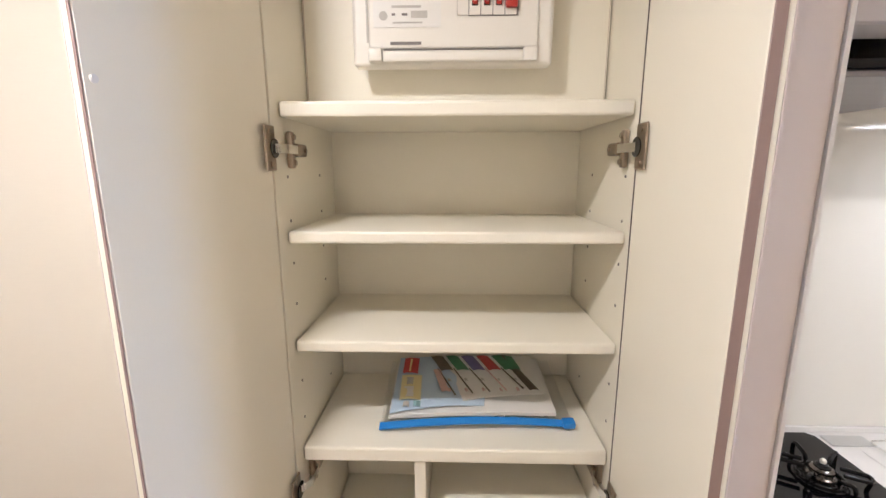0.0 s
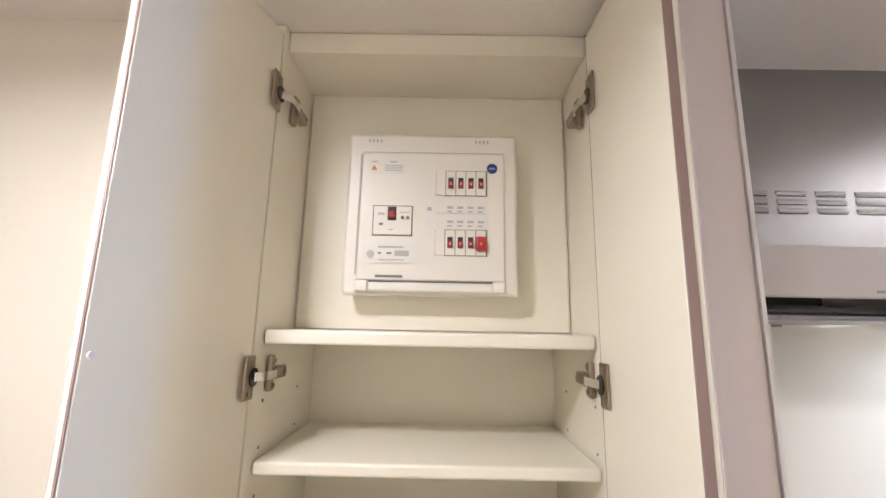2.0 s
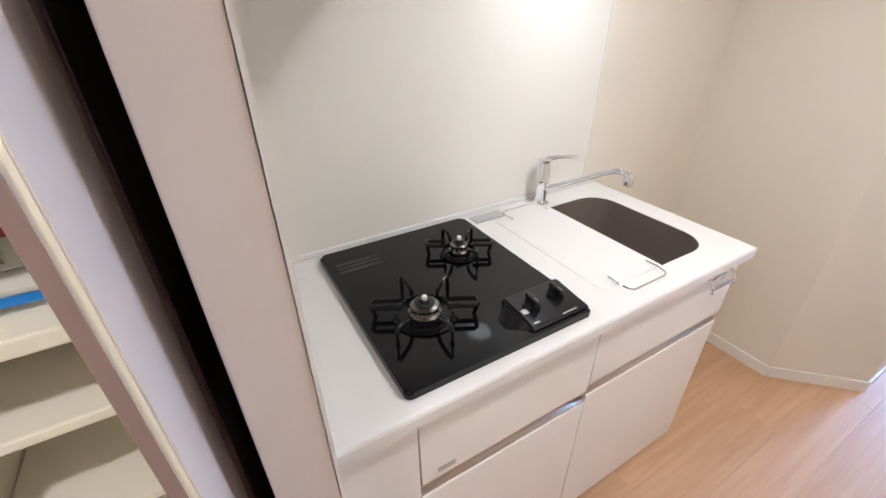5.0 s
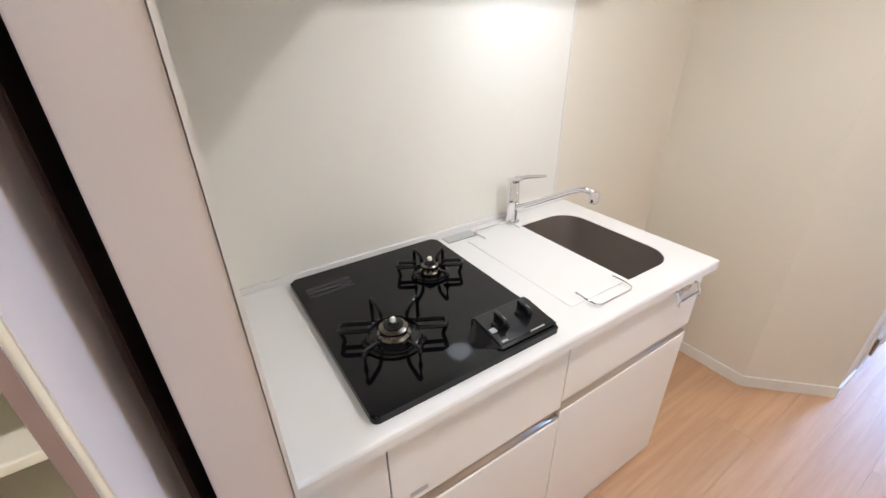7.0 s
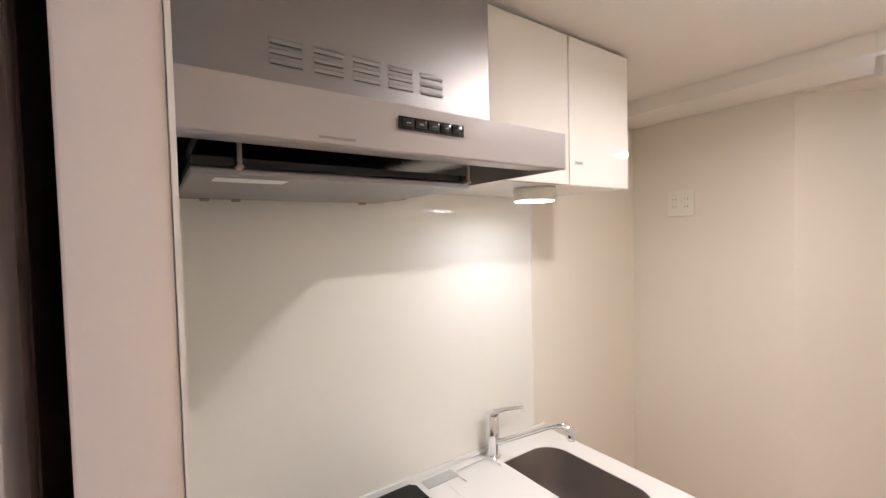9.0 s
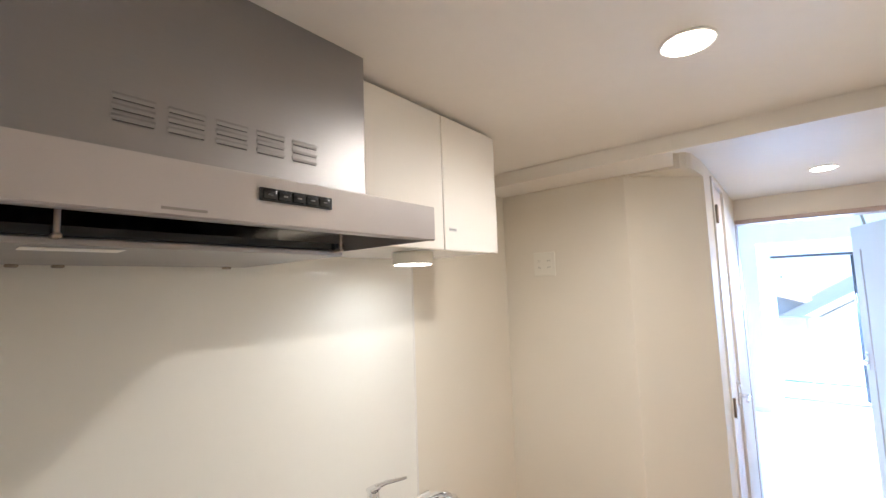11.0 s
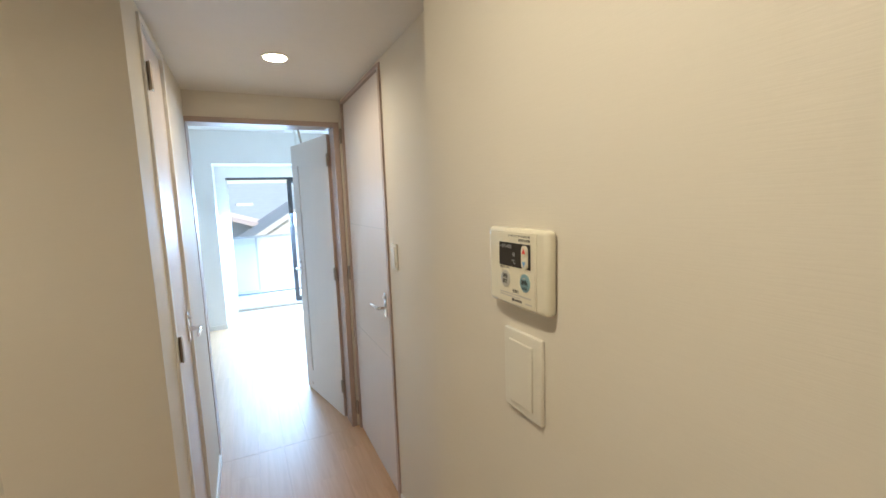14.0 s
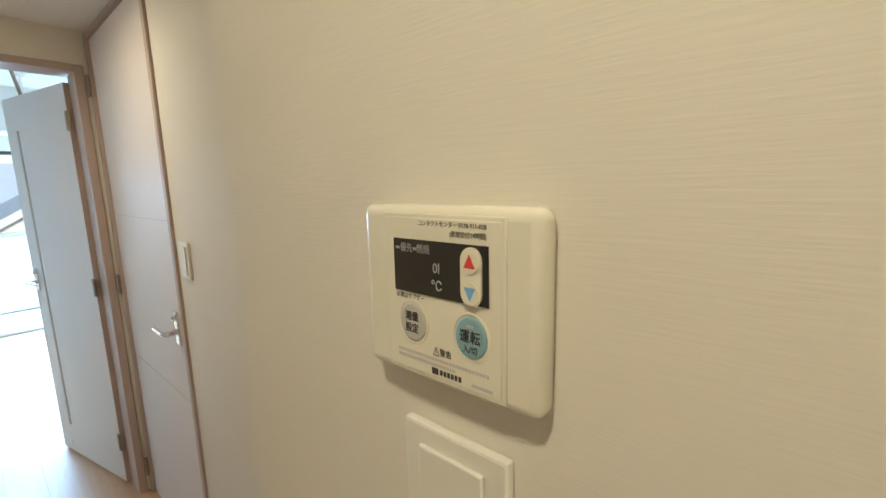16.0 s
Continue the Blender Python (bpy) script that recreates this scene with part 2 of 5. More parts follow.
LAMPGLOW = lit("lamp_diffuser_glow", (1.0, 0.92, 0.82), 38.0)
PUCKGLOW = lit("puck_diffuser_glow", (1.0, 0.97, 0.93), 9.0)
PANE = glass("window_glass")
FROST = surface("frosted_balcony_panel", (0.88, 0.90, 0.92), 0.45, vary=0.02, bump=0.01)
FROST.node_tree.nodes["Principled BSDF"].inputs["Transmission Weight"].default_value = 0.5
BRONZE = surface("dark_window_frame", (0.10, 0.10, 0.11), 0.4, metal=0.5, vary=0.05, bump=0.01)
SILVERRAIL = surface("silver_rail", (0.62, 0.63, 0.64), 0.35, metal=0.6, vary=0.04, bump=0.01)
CONCRETE = surface("balcony_floor", (0.66, 0.67, 0.68), 0.7, vary=0.08, grain=120, bump=0.03)
TILEGREY = surface("blue_grey_roof", (0.40, 0.48, 0.60), 0.5, vary=0.12, scale=2, grain=14, bump=0.05, stretch=(1, 1, 6))
ROOFPINK = surface("pink_roof", (0.64, 0.57, 0.60), 0.55, vary=0.1, scale=2, grain=14, bump=0.05, stretch=(1, 1, 6))
STUCCO = surface("house_stucco", (0.80, 0.81, 0.83), 0.8, vary=0.06, grain=40, bump=0.05)
GROUND = surface("asphalt_ground", (0.06, 0.06, 0.065), 0.9, vary=0.2, scale=0.4, grain=30, bump=0.05)
DARKGLASS = surface("house_window", (0.03, 0.04, 0.05), 0.08, vary=0.05, bump=0, coat=0.5)
BAGFILM = glass("clear_bag_film", (0.97, 0.98, 1.0), 0.12)

# ---- mesh helpers ----


def box(bm, a, b, bevel=0.0, seg=2):
    """Adds a box from corner a to corner b, with rounded edges."""
    lo, hi = [min(p, q) for p, q in zip(a, b)], [max(p, q) for p, q in zip(a, b)]
    one = bmesh.new()
    bmesh.ops.create_cube(one, size=1)
    for v in one.verts:
        v.co = [lo[i] + (v.co[i] + 0.5) * (hi[i] - lo[i]) for i in range(3)]
    if bevel:
        bmesh.ops.bevel(one, geom=list(one.edges), offset=bevel, segments=seg, affect="EDGES", profile=0.5)
    merge(bm, one)
    return bm


def merge(bm, one, m=None):
    if m is not None:
        bmesh.ops.transform(one, matrix=m, verts=one.verts)
    data = bpy.data.meshes.new("scratch")
    one.to_mesh(data)
    one.free()
    bm.from_mesh(data)
    bpy.data.meshes.remove(data)


def cyl(bm, centre, radius, depth, axis="z", seg=24, top=None, bevel=0.0):
    one = bmesh.new()
    bmesh.ops.create_cone(one, cap_ends=True, segments=seg, radius1=radius, radius2=radius if top is None else top, depth=depth)
    if bevel:
        rim = [e for e in one.edges if abs(e.verts[0].co.z - e.verts[1].co.z) < 1e-6]
        bmesh.ops.bevel(one, geom=rim, offset=bevel, segments=2, affect="EDGES")
    turn = {"z": (0, 0, 0), "x": (0, 90, 0), "y": (-90, 0, 0)}[axis]
    merge(bm, one, pose(*centre, *turn))
    return bm


def tube(bm, points, radius, seg=8):
    """Sweeps a round wire along points."""
    pts = [Vector(p) for p in points]
    rings = []
    for i, p in enumerate(pts):
        way = (pts[min(i + 1, len(pts) - 1)] - pts[max(i - 1, 0)]).normalized()
        side = way.cross(Vector((0, 0, 1)))
        if side.length < 1e-3:
            side = way.cross(Vector((0, 1, 0)))
        side.normalize()
        up = side.cross(way)
        r = radius[i] if isinstance(radius, (list, tuple)) else radius
        rings.append([bm.verts.new(p + r * (math.cos(a) * side + math.sin(a) * up)) for a in (2 * math.pi * k / seg for k in range(seg))])
    for a, b in zip(rings, rings[1:]):
        for k in range(seg):
            bm.faces.new((a[k], a[(k + 1) % seg], b[(k + 1) % seg], b[k]))
    bm.faces.new(rings[0][::-1])
    bm.faces.new(rings[-1])
    return bm


def lathe(bm, profile, centre, seg=28):
    """Turns (radius, height) pairs about the vertical through centre."""
    rings = [[bm.verts.new((centre[0] + r * math.cos(a), centre[1] + r * math.sin(a), centre[2] + h)) for a in (2 * math.pi * k / seg for k in range(seg))] for r, h in profile]
    for a, b in zip(rings, rings[1:]):
        for k in range(seg):
            bm.faces.new((a[k], a[(k + 1) % seg], b[(k + 1) % seg], b[k]))
    bm.faces.new(rings[0][::-1])
    bm.faces.new(rings[-1])
    return bm


def prism(bm, outline, z0, z1):
    """An upright prism over a plan outline."""
    low, high = [bm.verts.new((x, y, z0)) for x, y in outline], [bm.verts.new((x, y, z1)) for x, y in outline]
    n = len(outline)
    bm.faces.new(low[::-1])
    bm.faces.new(high)
    for i in range(n):
        bm.faces.new((low[i], low[(i + 1) % n], high[(i + 1) % n], high[i]))
    return bm


def extrude_x(bm, outline, x0, x1):
    """A bar along x with the section outline in y and z."""
    a, b = [bm.verts.new((x0, y, z)) for y, z in outline], [bm.verts.new((x1, y, z)) for y, z in outline]
    n = len(outline)
    bm.faces.new(a)
    bm.faces.new(b[::-1])
    for i in range(n):
        bm.faces.new((a[i], b[i], b[(i + 1) % n], a[(i + 1) % n]))
    return bm


def part(name, bm, material, parent=None, label="", smooth=True):
    """Links a bmesh as one mesh object, under a thing or a part where given."""
    bmesh.ops.recalc_face_normals(bm, faces=list(bm.faces))
    data = bpy.data.meshes.new(name)
    bm.to_mesh(data)
    bm.free()
    data.materials.append(material)
    if smooth:
        data.shade_smooth()
        data.set_sharp_from_angle(angle=radians(35))
        for p in data.polygons:   # broad faces stay truly flat beside their rounded edges
            if p.area > 4e-4 and max(abs(c) for c in p.normal) > 0.99999:
                p.use_smooth = False
    ob = new(name, data)
    if parent is not None:
        ob.parent = parent
    if label:
        ob["label"] = label
    return ob


def thing(name, label, category, group="", kind="", at=(0, 0, 0)):
    ob = new(name)
    ob.location = at
    ob.empty_display_size = 0.05
    return tagged(ob, label, category, group, kind)


def slab(name, a, b, material, parent=None, label="", bevel=0.0):
    return part(name, box(bmesh.new(), a, b, bevel), material, parent, label)


def wall(name, boxes, material, label):
    bm = bmesh.new()
    for a, b in boxes:
        box(bm, (a[0], a[1], a[2] if a[2] else ZF), b)
    return tagged(part(name, bm, material, smooth=False), label, "wall", kind="structure")


def writing(text, size, m, material, parent, align="CENTER", name="lettering"):
    """Printed characters in the built-in font."""
    data = bpy.data.curves.new(name, "FONT")
    data.body, data.size, data.align_x, data.align_y, data.extrude = text, size, align, "CENTER", 0.00015
    data.materials.append(material)
    data.resolution_u = 2
    ob = new(name, data)
    ob.parent = parent
    ob.matrix_local = m
    return ob

# ---- large structure ----
ZK, ZH, ZR, ZF = 2.160, 2.158, 2.42, -0.02

floor = tagged(slab("floor", (-1.3, -1.7, -0.16), (7.47, 1.45, ZF - 0.0125), SUB), "light oak plank flooring through kitchen, hall and room", "floor", kind="structure")

wall("wall_cabinet_side", [((-1.2, 0.63, 0), (-0.29, 0.75, ZK))], PAPER, "cream textured wallpaper wall beside the tall cabinet")
wall("wall_entry_west", [((-1.3, -0.4, 0), (-1.2, 1.36, ZK))], PAPER, "cream wallpaper wall closing the entry")
wall("wall_north", [((-1.2, 1.17, 0), (2.36, 1.29, ZK))], PAPER, "cream wallpaper wall behind the kitchen")
wall("wall_east_end", [((2.256, 0.556, 0), (2.36, 1.17, ZK))], PAPER, "cream textured wallpaper end wall with a socket")
cham = bmesh.new()
prism(cham, [(2.256, 0.556), (2.525, 0.292), (2.59, 0.36), (2.36, 0.59)], ZF, ZK)
tagged(part("wall_chamfer", cham, PAPER, smooth=False), "slanted cream wallpaper wall between kitchen and hall", "wall", kind="structure")
soffit = bmesh.new()
prism(soffit, [(2.03, 0.318), (2.256, 0.358), (2.256, 1.17), (2.03, 1.17)], 2.098, ZH - 0.001)
tagged(part("ceiling_soffit", soffit, CEIL, smooth=False), "low papered soffit over the end wall", "ceiling", kind="structure")
lip = bmesh.new()
prism(lip, [(2.2565, 0.5555), (2.2605, 0.500), (2.272, 0.372), (2.282, 0.340), (2.300, 0.320), (2.340, 0.306), (2.525, 0.2915)], 2.090, ZH - 0.001)
tagged(part("trim_soffit", lip, PAPER, smooth=False), "papered soffit lip with a rounded corner over the slanted wall", "trim", kind="structure")
tagged(slab("ceiling_beam", (2.03, -0.324, 2.098), (2.07, 0.317, ZH - 0.001), CEIL), "shallow papered beam between kitchen and hall", "beam", kind="structure")
wall("wall_hall_north", [((2.525, 0.292, 0), (2.735, 0.395, ZH)), ((3.175, 0.292, 0), (3.82, 0.395, ZH)), ((2.735, 0.292, 2.1315), (3.175, 0.395, ZH))], PAPER, "cream wallpaper hall wall with a narrow door")
wall("wall_remote", [((-1.2, -0.424, 0), (1.926, -0.324, ZK)), ((1.83, -0.66, 0), (1.926, -0.424, ZK))], PAPER, "cream woven-texture wallpaper wall with the water heater remote")
wall("wall_hall_south", [((1.926, -0.66, 0), (2.979, -0.568, ZH)), ((3.799, -0.66, 0), (3.82, -0.568, ZH)), ((2.979, -0.66, 2.1405), (3.799, -0.568, ZH))], PAPER, "cream wallpaper hall wall with a full-height door")
wall("wall_partition", [((3.82, 0.325, 0), (3.95, 1.45, ZR)), ((3.82, -1.7, 0), (3.95, -0.547, ZR)), ((3.82, -0.547, 2.018), (3.95, 0.325, ZR))], PAPER, "wallpaper wall between hall and living room")
wall("wall_room_north", [((3.95, 1.30, 0), (7.35, 1.45, ZR))], PAPER_ROOM, "white wallpaper living room wall")
wall("wall_room_south", [((3.95, -1.7, 0), (7.35, -1.55, ZR))], PAPER_ROOM, "white wallpaper living room wall")
wall("wall_room_window", [((7.35, 0.215, 0), (7.47, 1.45, ZR)), ((7.35, -1.7, 0), (7.47, -1.52, ZR)), ((7.35, -1.52, 1.885), (7.47, 0.215, ZR)), ((7.35, -1.52, -0.1), (7.47, 0.215, 0.06))], PAPER_ROOM, "white wall around the balcony window")
wall("wall_pillar", [((6.87, 0.335, 0), (7.35, 1.30, ZR))], PAPER_ROOM, "white wallpaper pillar beside the balcony window")
wall("wall_beam", [((6.87, -1.55, 2.03), (7.35, 0.335, ZR))], PAPER_ROOM, "white wallpaper beam above the balcony window")
tagged(slab("ceiling_kitchen", (-1.3, -0.66, ZK), (2.03, 1.36, ZK + 0.12), CEIL), "cream papered kitchen ceiling", "ceiling", kind="structure")
tagged(slab("ceiling_hall", (2.03, -0.66, ZH), (3.95, 1.36, ZK + 0.12), CEIL), "cream papered hall ceiling behind a shallow beam", "ceiling", kind="structure")
tagged(slab("ceiling_room", (3.82, -1.7, ZR), (7.47, 1.45, ZR + 0.1), PAPER_ROOM), "white living room ceiling", "ceiling", kind="structure")


def baseboard(runs):
    for i, (x0, y0, x1, y1) in enumerate(runs):
        a, b = Vector((x0, y0, 0)), Vector((x1, y1, 0))
        way = (b - a).normalized()
        out = Vector((way.y, -way.x, 0)) * 0.009
        bm = bmesh.new()
        prism(bm, [(a.x, a.y), (b.x, b.y), (b.x + out.x, b.y + out.y), (a.x + out.x, a.y + out.y)], ZF, ZF + 0.055)
        tagged(part("baseboard", bm, WHITETRIM, smooth=False), "white painted skirting along the wall foot", "baseboard", group="skirting", kind="structure")


baseboard([(2.256, 1.17, 2.256, 0.556), (2.2565, 0.556, 2.525, 0.292), (2.525, 0.292, 2.73, 0.292), (3.18, 0.292, 3.80, 0.292),
           (1.926, -0.324, -1.2, -0.324), (2.97, -0.568, 1.926, -0.568), (1.926, -0.568, 1.926, -0.324), (-1.2, 0.63, -0.29, 0.63),
           (6.87, 1.3, 6.87, 0.335), (6.87, 0.335, 7.35, 0.335), (7.35, 0.335, 7.35, 0.215)])

# wing wall panel between the tall cabinet and the kitchen
wing = thing("wing_panel", "pinkish white laminate end panel beside the kitchen", "panel", kind="structure")
slab("panel_core", (0.288, 0.520, ZF), (0.368, 1.17, ZK), CAPSKIN, wing, bevel=0.003)
slab("edge_trim", (0.3685, 0.518, ZF), (0.3737, 1.17, ZK), WHITETRIM, wing, "thin white edge strip")

# glossy splash panel behind the hob and sink, with a seam strip
splash = tagged(slab("splash_panel", (0.374, 1.1645, 0.85), (1.540, 1.17, 1.775), SPLASH), "glossy cream kitchen wall panel", "wall panel", kind="structure")
tagged(slab("trim", (1.540, 1.1625, 0.85), (1.547, 1.17, 1.775), WHITETRIM), "white seam strip at the panel's end", "trim", kind="structure")

# ---- doors of the hall ----


def hinge(parent, x, y, z, side, mat=NICKEL, h=0.09):
    bm = bmesh.new()
    cyl(bm, (x, y, z), 0.007, h, "z", 12, bevel=0.001)
    box(bm, (x - 0.016, y - 0.002 * side, z - h / 2), (x + 0.016, y - 0.006 * side, z + h / 2), 0.001, 1)
    return part("hinge", bm, mat, parent, "brushed nickel hinge")


def lever(parent, x, y, z, out, along):
    """A lever handle on a plate; out is the way off the door (y), along the way of the lever (x)."""
    plate = bmesh.new()
    box(plate, (x - 0.018, y, z - 0.05), (x + 0.018, y + 0.008 * out, z + 0.075), 0.003)
    plate_ob = part("handle_plate", plate, CHROME, parent, "chrome handle plate")
    neck = bmesh.new()
    cyl(neck, (x, y + 0.026 * out, z), 0.011, 0.04, "y", 18)
    tube(neck, [(x, y + 0.044 * out, z), (x + 0.012 * along, y + 0.050 * out, z)], 0.009, 10)
    box(neck, (x - 0.006 * along, y + 0.043 * out, z - 0.008), (x + 0.115 * along, y + 0.054 * out, z + 0.008), 0.0035, 2)
    part("lever", neck, CHROME, plate_ob, "chrome lever")
    turn = bmesh.new()
    cyl(turn, (x, y + 0.012 * out, z + 0.052), 0.009, 0.012, "y", 16, bevel=0.001)
    part("latch_turn", turn, CHROME, plate_ob)


# door C: full-height pale door in the south wall
door_c = thing("door_1", "closed pale pink wood-effect full-height hall door", "door", kind="structure", at=(0.024, -0.023, 0))
slab("door_leaf", (2.985, -0.585, ZF + 0.008), (3.745, -0.548, 2.118), DOORSKIN, door_c, bevel=0.002)
jb = bmesh.new()
box(jb, (2.955, -0.60, ZF), (2.981, -0.535, 2.1400), 0.002, 1)
box(jb, (3.749, -0.60, ZF), (3.775, -0.535, 2.1400), 0.002, 1)
box(jb, (2.981, -0.60, 2.122), (3.749, -0.535, 2.1400))
part("door_frame", jb, TRIM, door_c, "pink-brown door frame")
gr = bmesh.new()
for z in (0.72, 1.38):
    box(gr, (2.99, -0.5485, z), (3.74, -0.5476, z + 0.002))
part("groove_line", gr, PALEPRINT, door_c)
for z in (0.13, 1.06, 1.93):
    hinge(door_c, 3.757, -0.528, z, -1)
lever(door_c, 3.052, -0.548, 0.985, 1, 1)

# door A: narrow storage door in the north wall
door_a = thing("door_2", "closed narrow pale wood-effect storage door in the hall", "door", kind="structure", at=(0.045, -0.026, 0))
slab("door_leaf", (2.722, 0.322, ZF + 0.008), (3.108, 0.357, 2.106), DOORSKIN, door_a, bevel=0.002)
jb = bmesh.new()
box(jb, (2.69, 0.309, ZF), (2.718, 0.40, 2.131), 0.002, 1)
box(jb, (3.112, 0.309, ZF), (3.13, 0.40, 2.131), 0.002, 1)
box(jb, (2.718, 0.309, 2.110), (3.112, 0.40, 2.131))
part("door_frame", jb, WHITETRIM, door_a, "pale door frame")
for z in (0.16, 1.03, 1.945):
    hinge(door_a, 2.716, 0.303, z, 1)
lever(door_a, 3.065, 0.322, 1.01, -1, -1)

# living room doorway and its open leaf
frame_b = tagged(thing("door_frame", "pink-brown wooden frame of the living room doorway", "door frame", kind="structure"), kind="structure")
jb = bmesh.new()
box(jb, (3.81, 0.288, ZF), (3.96, 0.325, 2.018), 0.003, 1)
part("jamb", jb, TRIM, frame_b)
jb = bmesh.new()
box(jb, (3.81, -0.547, ZF), (3.96, -0.512, 2.018), 0.003, 1)
part("jamb", jb, TRIM, frame_b)
slab("head", (3.81, -0.512, 1.988), (3.96, 0.288, 2.018), TRIM, frame_b, bevel=0.003)

LEAF = thing("door_3", "open pale wood-effect living room door with a narrow glass slit", "door", kind="structure", at=(3.957, -0.493, 0))
LEAF.rotation_euler = (0, 0, radians(12.8))
LW = 0.70
lf = bmesh.new()
box(lf, (0.0, -0.034, ZF + 0.012), (LW - 0.145, 0.0, 1.965))
box(lf, (LW - 0.118, -0.034, ZF + 0.012), (LW, 0.0, 1.965))
box(lf, (LW - 0.145, -0.034, ZF + 0.012), (LW - 0.118, 0.0, 0.16))
box(lf, (LW - 0.145, -0.034, 1.80), (LW - 0.118, 0.0, 1.965))
part("door_leaf", lf, DOORSKIN, LEAF, smooth=False)
slab("glass_slit", (LW - 0.144, -0.020, 0.161), (LW - 0.119, -0.014, 1.799), FROST, LEAF, "frosted glass slit")
slab("edge_band", (-0.003, -0.036, ZF + 0.012), (-0.0005, 0.002, 1.965), TRIM, LEAF)
for z in (0.22, 1.03, 1.80):
    hb = bmesh.new()
    box(hb, (-0.022, -0.002, z - 0.042), (0.024, 0.004, z + 0.042), 0.001, 1)
    cyl(hb, (-0.004, 0.006, z), 0.007, 0.084, "z", 12)
    part("hinge", hb, NICKEL, LEAF, "brushed nickel hinge")
lever(LEAF, LW - 0.05, 0.0, 1.0, 1, -1)
st = bmesh.new()
cyl(st, (LW - 0.12, -0.001, 0.05), 0.012, 0.012, "y", 14)
part("stop_magnet", st, CHROME, LEAF)
cl = bmesh.new()
tube(cl, [(LW - 0.20, -0.017, 1.965), (LW - 0.185, -0.01, 2.03), (LW - 0.19, 0.005, 2.10)], 0.008, 8)
part("closer_arm", cl, NICKEL, LEAF, "grey closer arm")

# floor transition strip
tagged(slab("trim_threshold", (3.80, -0.512, ZF - 0.0005), (3.825, 0.288, ZF + 0.0008), FLOORWOOD), "wood transition strip under the doorway", "threshold", kind="structure")

# ---- balcony window, balcony and outside ----
window = thing("window_1", "tall sliding balcony window with a dark frame, half open", "window", kind="structure", at=(0.235, -0.02, 0.04))
wf = bmesh.new()
box(wf, (7.13, -1.50, 1.815), (7.22, 0.235, 1.845), 0.003, 1)
part("frame_head", wf, BRONZE, window)
slab("frame_sill", (7.11, -1.50, 0.035), (7.24, 0.235, 0.062), SILVERRAIL, window, "silver sill track", bevel=0.003)
slab("frame_side", (7.13, 0.215, 0.062), (7.22, 0.235, 1.815), WHITETRIM, window)
slab("frame_side", (7.13, -1.50, 0.062), (7.22, -1.47, 1.815), BRONZE, window)
for x, y0, y1 in ((7.15, -1.46, -0.545), (7.19, -1.47, -0.535)):
    sash = bmesh.new()
    for a, b in (((x, y0, 0.065), (x + 0.03, y0 + 0.045, 1.812)), ((x, y1 - 0.045, 0.065), (x + 0.03, y1, 1.812)), ((x, y0 + 0.045, 0.065), (x + 0.03, y1 - 0.045, 0.125)), ((x, y0 + 0.045, 1.77), (x + 0.03, y1 - 0.045, 1.812))):
        box(sash, a, b, 0.002, 1)
    sob = part("sash", sash, BRONZE, window, "dark sash")
    pane = slab("pane", (x + 0.012, y0 + 0.04, 0.12), (x + 0.017, y1 - 0.04, 1.775), PANE, sob, "clear glass")
    pane.visible_shadow = False

tagged(slab("balcony_floor", (7.47, -3.0, -0.16), (8.70, 2.5, -0.02), CONCRETE), "grey concrete balcony floor", "balcony", kind="structure")
rail = thing("balcony_railing", "silver balcony railing with frosted white panels", "railing", at=(0.22, 0, 0.035))
slab("top_rail", (8.18, -3.0, 0.955), (8.235, 2.5, 0.985), SILVERRAIL, rail, bevel=0.004)
slab("bottom_rail", (8.185, -3.0, 0.06), (8.225, 2.5, 0.095), SILVERRAIL, rail, bevel=0.004)
slab("kerb", (8.15, -3.0, -0.055), (8.30, 2.5, 0.035), CONCRETE, rail)
for i in range(8):
    y = -2.91 + i * 0.7
    slab("post", (8.19, y - 0.014, 0.036), (8.22, y + 0.014, 0.955), SILVERRAIL, rail)
    if i < 7:
        slab("frosted_panel", (8.197, y + 0.016, 0.097), (8.205, y + 0.684, 0.953), FROST, rail, "frosted white panel")


